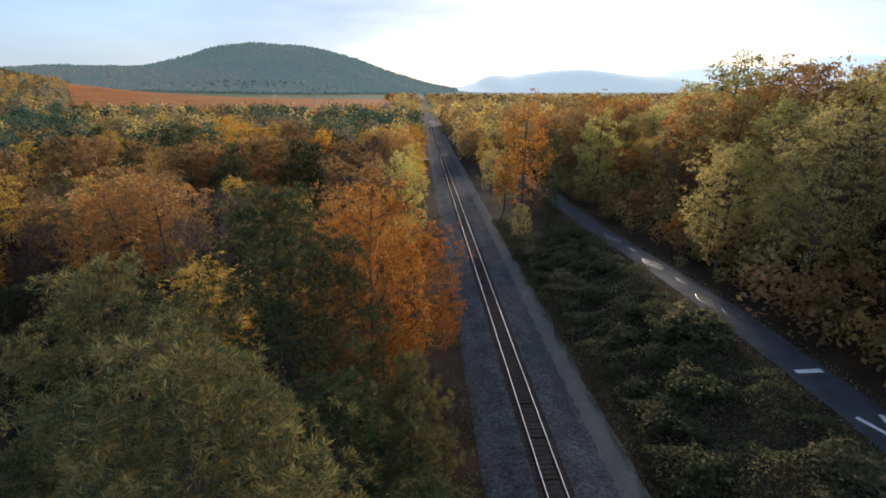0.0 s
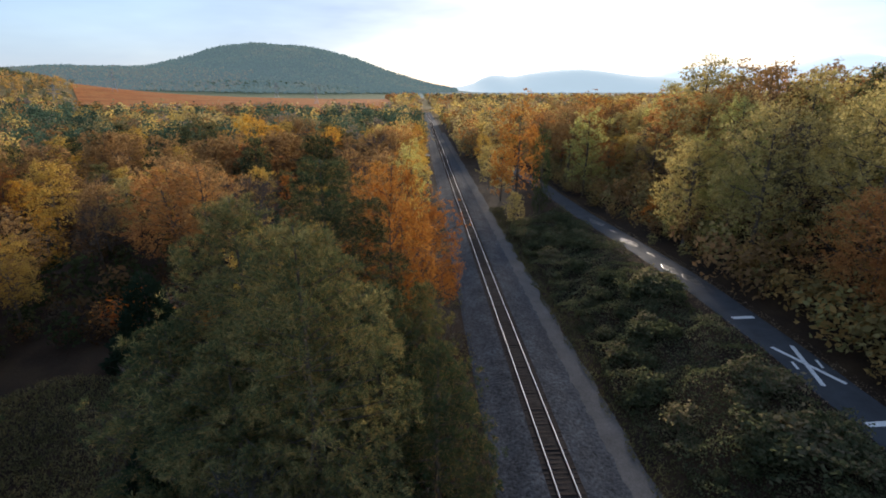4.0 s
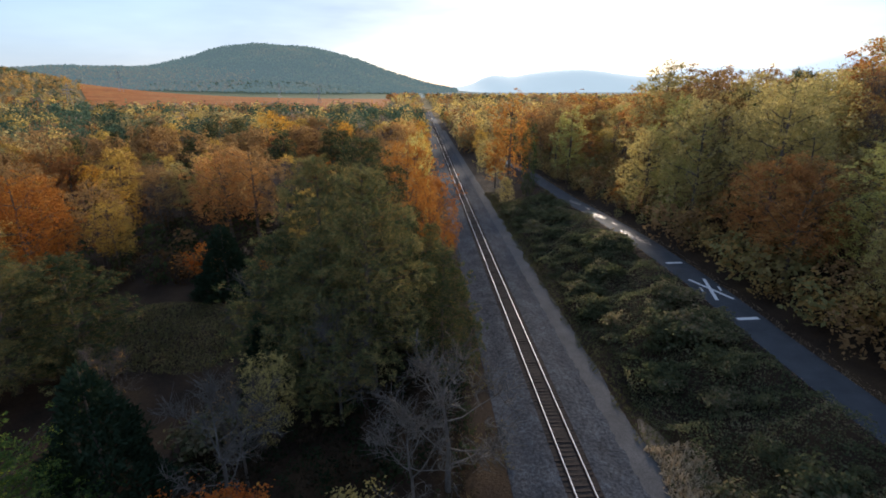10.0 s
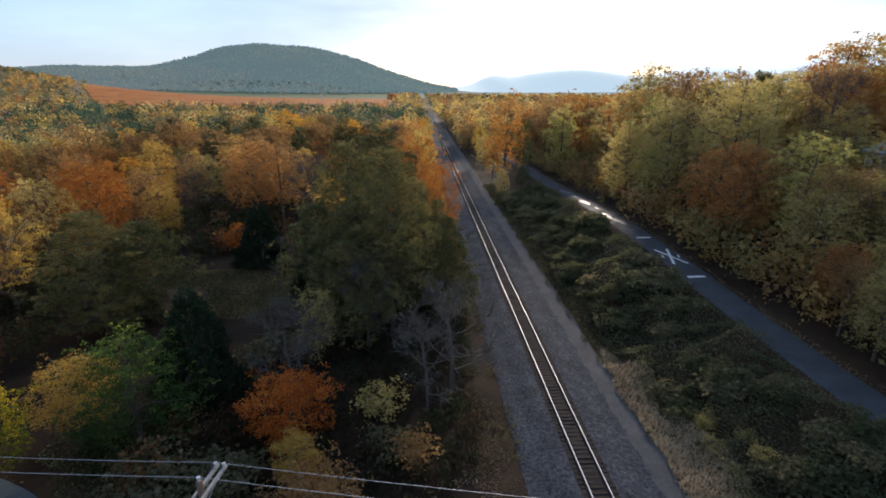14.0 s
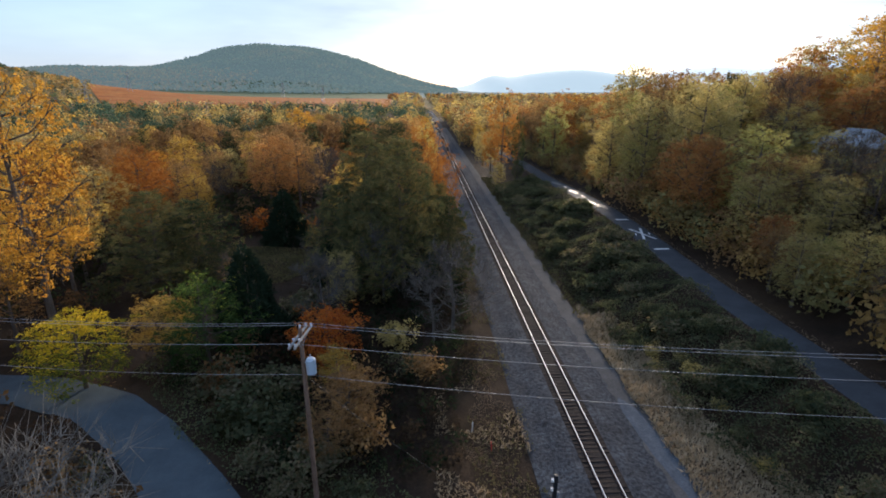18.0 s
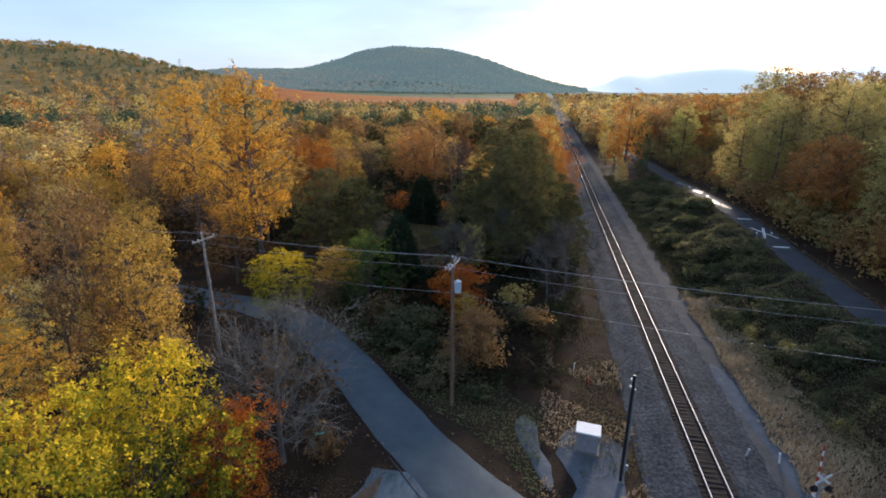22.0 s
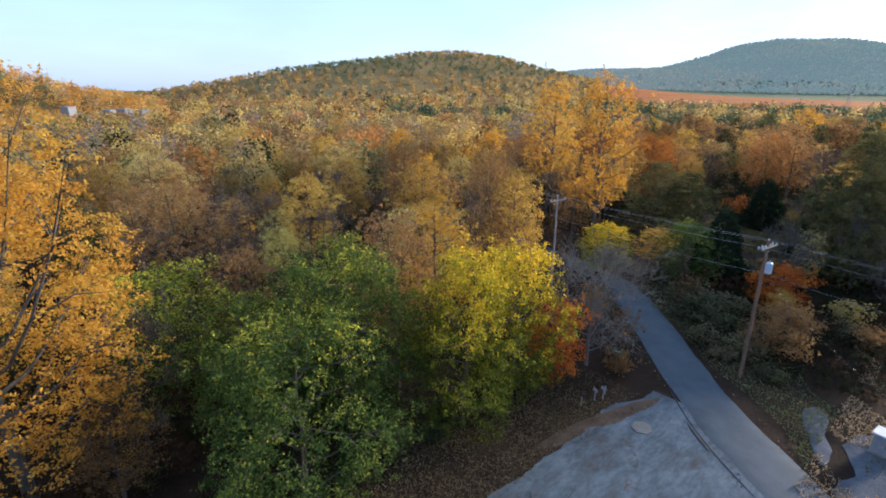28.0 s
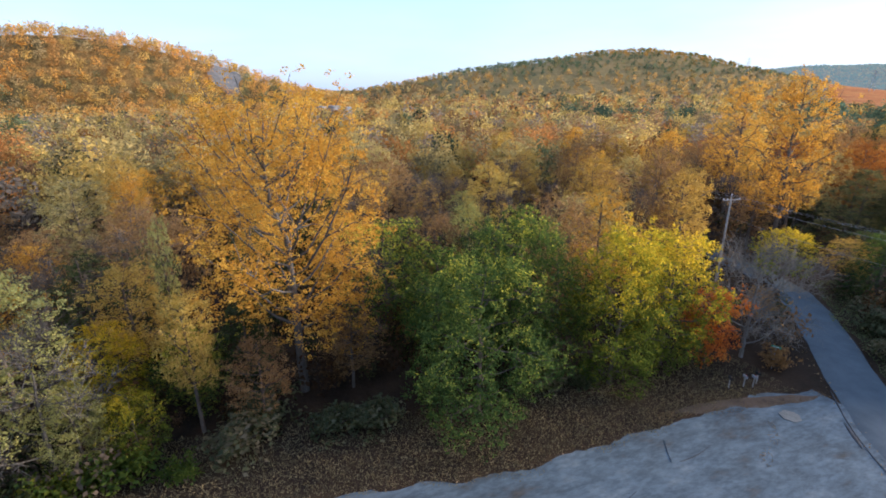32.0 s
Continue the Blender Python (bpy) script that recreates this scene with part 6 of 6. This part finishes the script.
def marker_post(x, y, h, r, mat, lean, label):
    z = float(ground_z(x, y))
    t = thing("marker_post", pose(x, y, z, lean, lean * 0.6, 0), label, "marker post", "marker posts")
    part("post", mesh("post", *tube([(0, 0, -0.2), (0, 0, h)], [r, r], 10), mat), None, t)
    part("cap", cyl_bm(r * 1.15, r * 0.9, 0.06, (0, 0, h + 0.02), 10), mat, t)


marker_post(3.6, -28.9, 1.0, 0.07, WHITE, 9, "short white plastic marker post beside the track")
marker_post(6.0, -29.2, 1.0, 0.08, WHITE, -6, "short white plastic marker post beside the gravel")
marker_post(-9.6, -18.0, 1.1, 0.06, WHITE, 4, "short pale marker post in the dry grass")
marker_post(-8.2, -20.5, 0.9, 0.05, RED, -5, "short red-topped marker post in the dry grass")
marker_post(12.6, -22.0, 0.9, 0.05, RED, 6, "short red and white marker among the vines")

# ---------------------------------------------------------------- mailboxes by the lane
for i, (x, y, mat, lab) in enumerate(((-29.4, -43.8, BLACK, "black mailbox on a wooden post"), (-29.0, -42.2, GREY, "dull grey metal mailbox on a wooden post"), (-28.6, -41.4, GREY, "dull grey metal mailbox on a wooden post"), (-28.9, -40.5, BLACK, "black mailbox on a wooden post"))):
    z = float(ground_z(x, y))
    mb = thing("mailbox", pose(x, y, z, 0, 0, 60 + 7 * i), lab, "mailbox", "mailboxes")
    part("post", box_bm(0.1, 0.1, 1.15, (0, 0, 0.5), 0.01), GREY_WOOD, mb)
    bm = bmesh.new()
    prof = [(-0.11, 0), (0.11, 0), (0.11, 0.12)] + [(0.11 * math.cos(a), 0.12 + 0.11 * math.sin(a)) for a in np.linspace(0.3, math.pi - 0.3, 7)] + [(-0.11, 0.12)]
    ring = [bm.verts.new((px, -0.27, 1.08 + pz)) for px, pz in prof]
    fc = bm.faces.new(ring)
    ext = bmesh.ops.extrude_face_region(bm, geom=[fc])
    bmesh.ops.translate(bm, vec=(0, 0.54, 0), verts=[g for g in ext["geom"] if isinstance(g, bmesh.types.BMVert)])
    bmesh.ops.recalc_face_normals(bm, faces=bm.faces[:])
    bx = part("box", bm, mat, mb)
    part("door", box_bm(0.2, 0.012, 0.2, (0, -0.278, 1.19), 0.004), mat, bx)
    part("flag", box_bm(0.015, 0.16, 0.05, (0.12, 0.05, 1.26)), RED, bx, "red flag")
z = float(ground_z(-29.6, -36.2))
sg = thing("street_sign", pose(-30.2, -36.4, z, 0, 0, 25), "green street name sign on a thin metal post", "street sign")
part("post", cyl_bm(0.035, 0.035, 2.6, (0, 0, 1.25), 8), GREY, sg)
SIGN, _n, _b = material("sign_green", 0.45)
_b.inputs["Base Color"].default_value = (0.02, 0.28, 0.16, 1)
pl = part("plate", box_bm(0.9, 0.02, 0.22, (0, 0, 2.62), 0.004), SIGN, sg, "green sign plate")
part("lettering", box_bm(0.6, 0.006, 0.06, (0, -0.014, 2.62)), WHITE, pl, "white bar of lettering")

# ---------------------------------------------------------------- power line pylons before the hill


def pylon(x, y, h, turn):
    z = float(ground_z(x, y))
    t = thing("pylon", pose(x, y, z, 0, 0, turn), "tall grey lattice power pylon standing in the fields", "pylon", "pylons")
    w = lambda q: 0.09 * h * (1 - q) ** 1.2 + 0.012 * h
    for sx, sy in ((-1, -1), (1, -1), (1, 1), (-1, 1)):
        q = np.linspace(0, 1, 6)
        part("leg", mesh("leg", *tube([(sx * w(k), sy * w(k), k * h) for k in q], np.full(6, 0.16), 4), GREY), None, t)
    for k in range(7):
        a, b = k / 7, (k + 1) / 7
        lat = [tube([(-w(a), s * w(a), a * h), (w(b), s * w(b), b * h)], [0.09, 0.09], 3) for s in (-1, 1)] + [tube([(s * w(a), -w(a), a * h), (s * w(b), w(b), b * h)], [0.09, 0.09], 3) for s in (-1, 1)]
        part("lattice", mesh("lattice", *merge(lat), GREY), None, t)
    for k, ln in ((0.68, 0.20), (0.80, 0.17), (0.92, 0.13)):
        part("crossarm", mesh("crossarm", *tube([(-ln * h, 0, k * h), (0, 0, k * h + 0.6), (ln * h, 0, k * h)], [0.12, 0.3, 0.12], 4), GREY), None, t)


for x, y, h in ((-370, 520, 30), (-560, 960, 36), (-330, 1180, 36), (-760, 900, 36), (-180, 860, 26)):
    pylon(x, y, h, 35)

# ---------------------------------------------------------------- house on the slope
for x, y, h in ((47, 12.5, 9), (49, 17, 9), (50, 12, 8), (45.5, 16, 8)):
    plant("bare_a", x, y, h, 1.2)
house = thing("house", pose(62.5, 30.0, 15.4, 0, 0, 118) @ Matrix.Diagonal((0.82, 0.82, 0.82, 1)), "pale house with a light grey hipped roof, half hidden by trees", "house")
CLAP = surface("white_clapboard", [(0.3, (0.62, 0.65, 0.68)), (0.7, (0.74, 0.76, 0.78))], 1, 12, 0.7, 0.2, 0.01)
ROOF = surface("grey_shingle", [(0.3, (0.27, 0.30, 0.33)), (0.7, (0.37, 0.40, 0.43))], 1, 14, 0.85, 0.4, 0.02)
PANE, _n, _b = material("window_glass", 0.08)
_b.inputs["Base Color"].default_value = (0.03, 0.035, 0.04, 1)
part("foundation", box_bm(12.2, 8.7, 9.0, (0, 0, -4.52), 0.02), PALE, house, "concrete foundation set into the slope")
wall = part("wall", box_bm(12, 8.5, 4.2, (0, 0, 2.1), 0.02), CLAP, house)
bm = bmesh.new()
vs = [bm.verts.new(c) for c in ((-6.8, -5.1, 4.1), (6.8, -5.1, 4.1), (6.8, 5.1, 4.1), (-6.8, 5.1, 4.1), (-2.6, 0, 7.4), (2.6, 0, 7.4), (-6.8, -5.1, 3.95), (6.8, -5.1, 3.95), (6.8, 5.1, 3.95), (-6.8, 5.1, 3.95))]
for f in ((0, 1, 5, 4), (2, 3, 4, 5), (1, 2, 5), (3, 0, 4), (9, 8, 7, 6), (6, 7, 1, 0), (7, 8, 2, 1), (8, 9, 3, 2), (9, 6, 0, 3)):
    bm.faces.new([vs[i] for i in f])
part("roof", bm, ROOF, house, "light grey hipped roof")
for xx in (-4.2, -1.4, 1.4, 4.2):
    for q in (-1, 1):
        w = part("window", box_bm(1.25, 0.10, 1.6, (xx, q * 4.27, 2.3), 0.01), WHITE, house)
        part("pane", box_bm(1.02, 0.03, 1.36, (xx, q * 4.335, 2.3)), PANE, w)
for q in (-1, 1):
    for yy in (-2.2, 2.2):
        w = part("window", box_bm(0.10, 1.25, 1.6, (q * 6.02, yy, 2.3), 0.01), WHITE, house)
        part("pane", box_bm(0.03, 1.02, 1.36, (q * 6.085, yy, 2.3)), PANE, w)
part("chimney", box_bm(0.7, 0.7, 2.0, (2.2, 1.2, 7.0), 0.02), RUST, house)

z = float(ground_z(-7.6, 190))
shed = thing("trackside_shed", pose(-7.8, 190, z), "small dark trackside equipment shed", "shed")
part("wall", box_bm(3.2, 3.6, 2.8, (0, 0, 1.4), 0.03), TIMBER, shed)
part("roof", box_bm(3.7, 4.1, 0.2, (0, 0, 2.9), 0.03), BLACK, shed)

# ---------------------------------------------------------------- far off: gravel bank and farm buildings
v, f = sheet(np.linspace(0, 1, 10), np.linspace(0, 2 * math.pi, 28), lambda x, y: 0 * x)
ra, an = v[:, 0].copy(), v[:, 1].copy()
v[:, 0], v[:, 1] = -575 + 32 * ra * np.cos(an) * (1 + 0.15 * np.sin(3 * an)), -88 + 15 * ra * np.sin(an) * (1 + 0.2 * np.sin(4 * an))
v[:, 2] = ground_z(v[:, 0], v[:, 1]) + 0.8 * (1 - ra ** 2) + 0.6
tagged(new("quarry_face", mesh("quarry_face", v, f, surface("pale_gravel", [(0.3, (0.13, 0.125, 0.115)), (0.7, (0.20, 0.19, 0.175))], 0.03, 0.3, 0.95, 0.4, 0.5), smooth=True)), "pale bare gravel face cut into the wooded slope", "quarry", kind="structure")
for x, y, w, d, h, tn_ in ((-443, -6, 11, 6, 4, 20), (-455, -14, 7, 5, 3, 35), (-432, 4, 6, 5, 3, 10), (-478, -36, 8, 6, 5, 30)):
    z = float(ground_z(x, y)) + 9
    b = thing("farm_building", pose(x, y, z, 0, 0, tn_), "small pale farm building seen far across the valley", "building", "far buildings")
    part("wall", box_bm(w, d, h + 10, (0, 0, (h - 10) / 2), 0.05), GREY, b)
    part("roof", box_bm(w * 1.08, d * 1.12, 0.5, (0, 0, h + 0.2), 0.1), ROOF, b)

for t in PROTO.values():
    for o in list(t.children_recursive) + [t]:
        bpy.data.objects.remove(o)
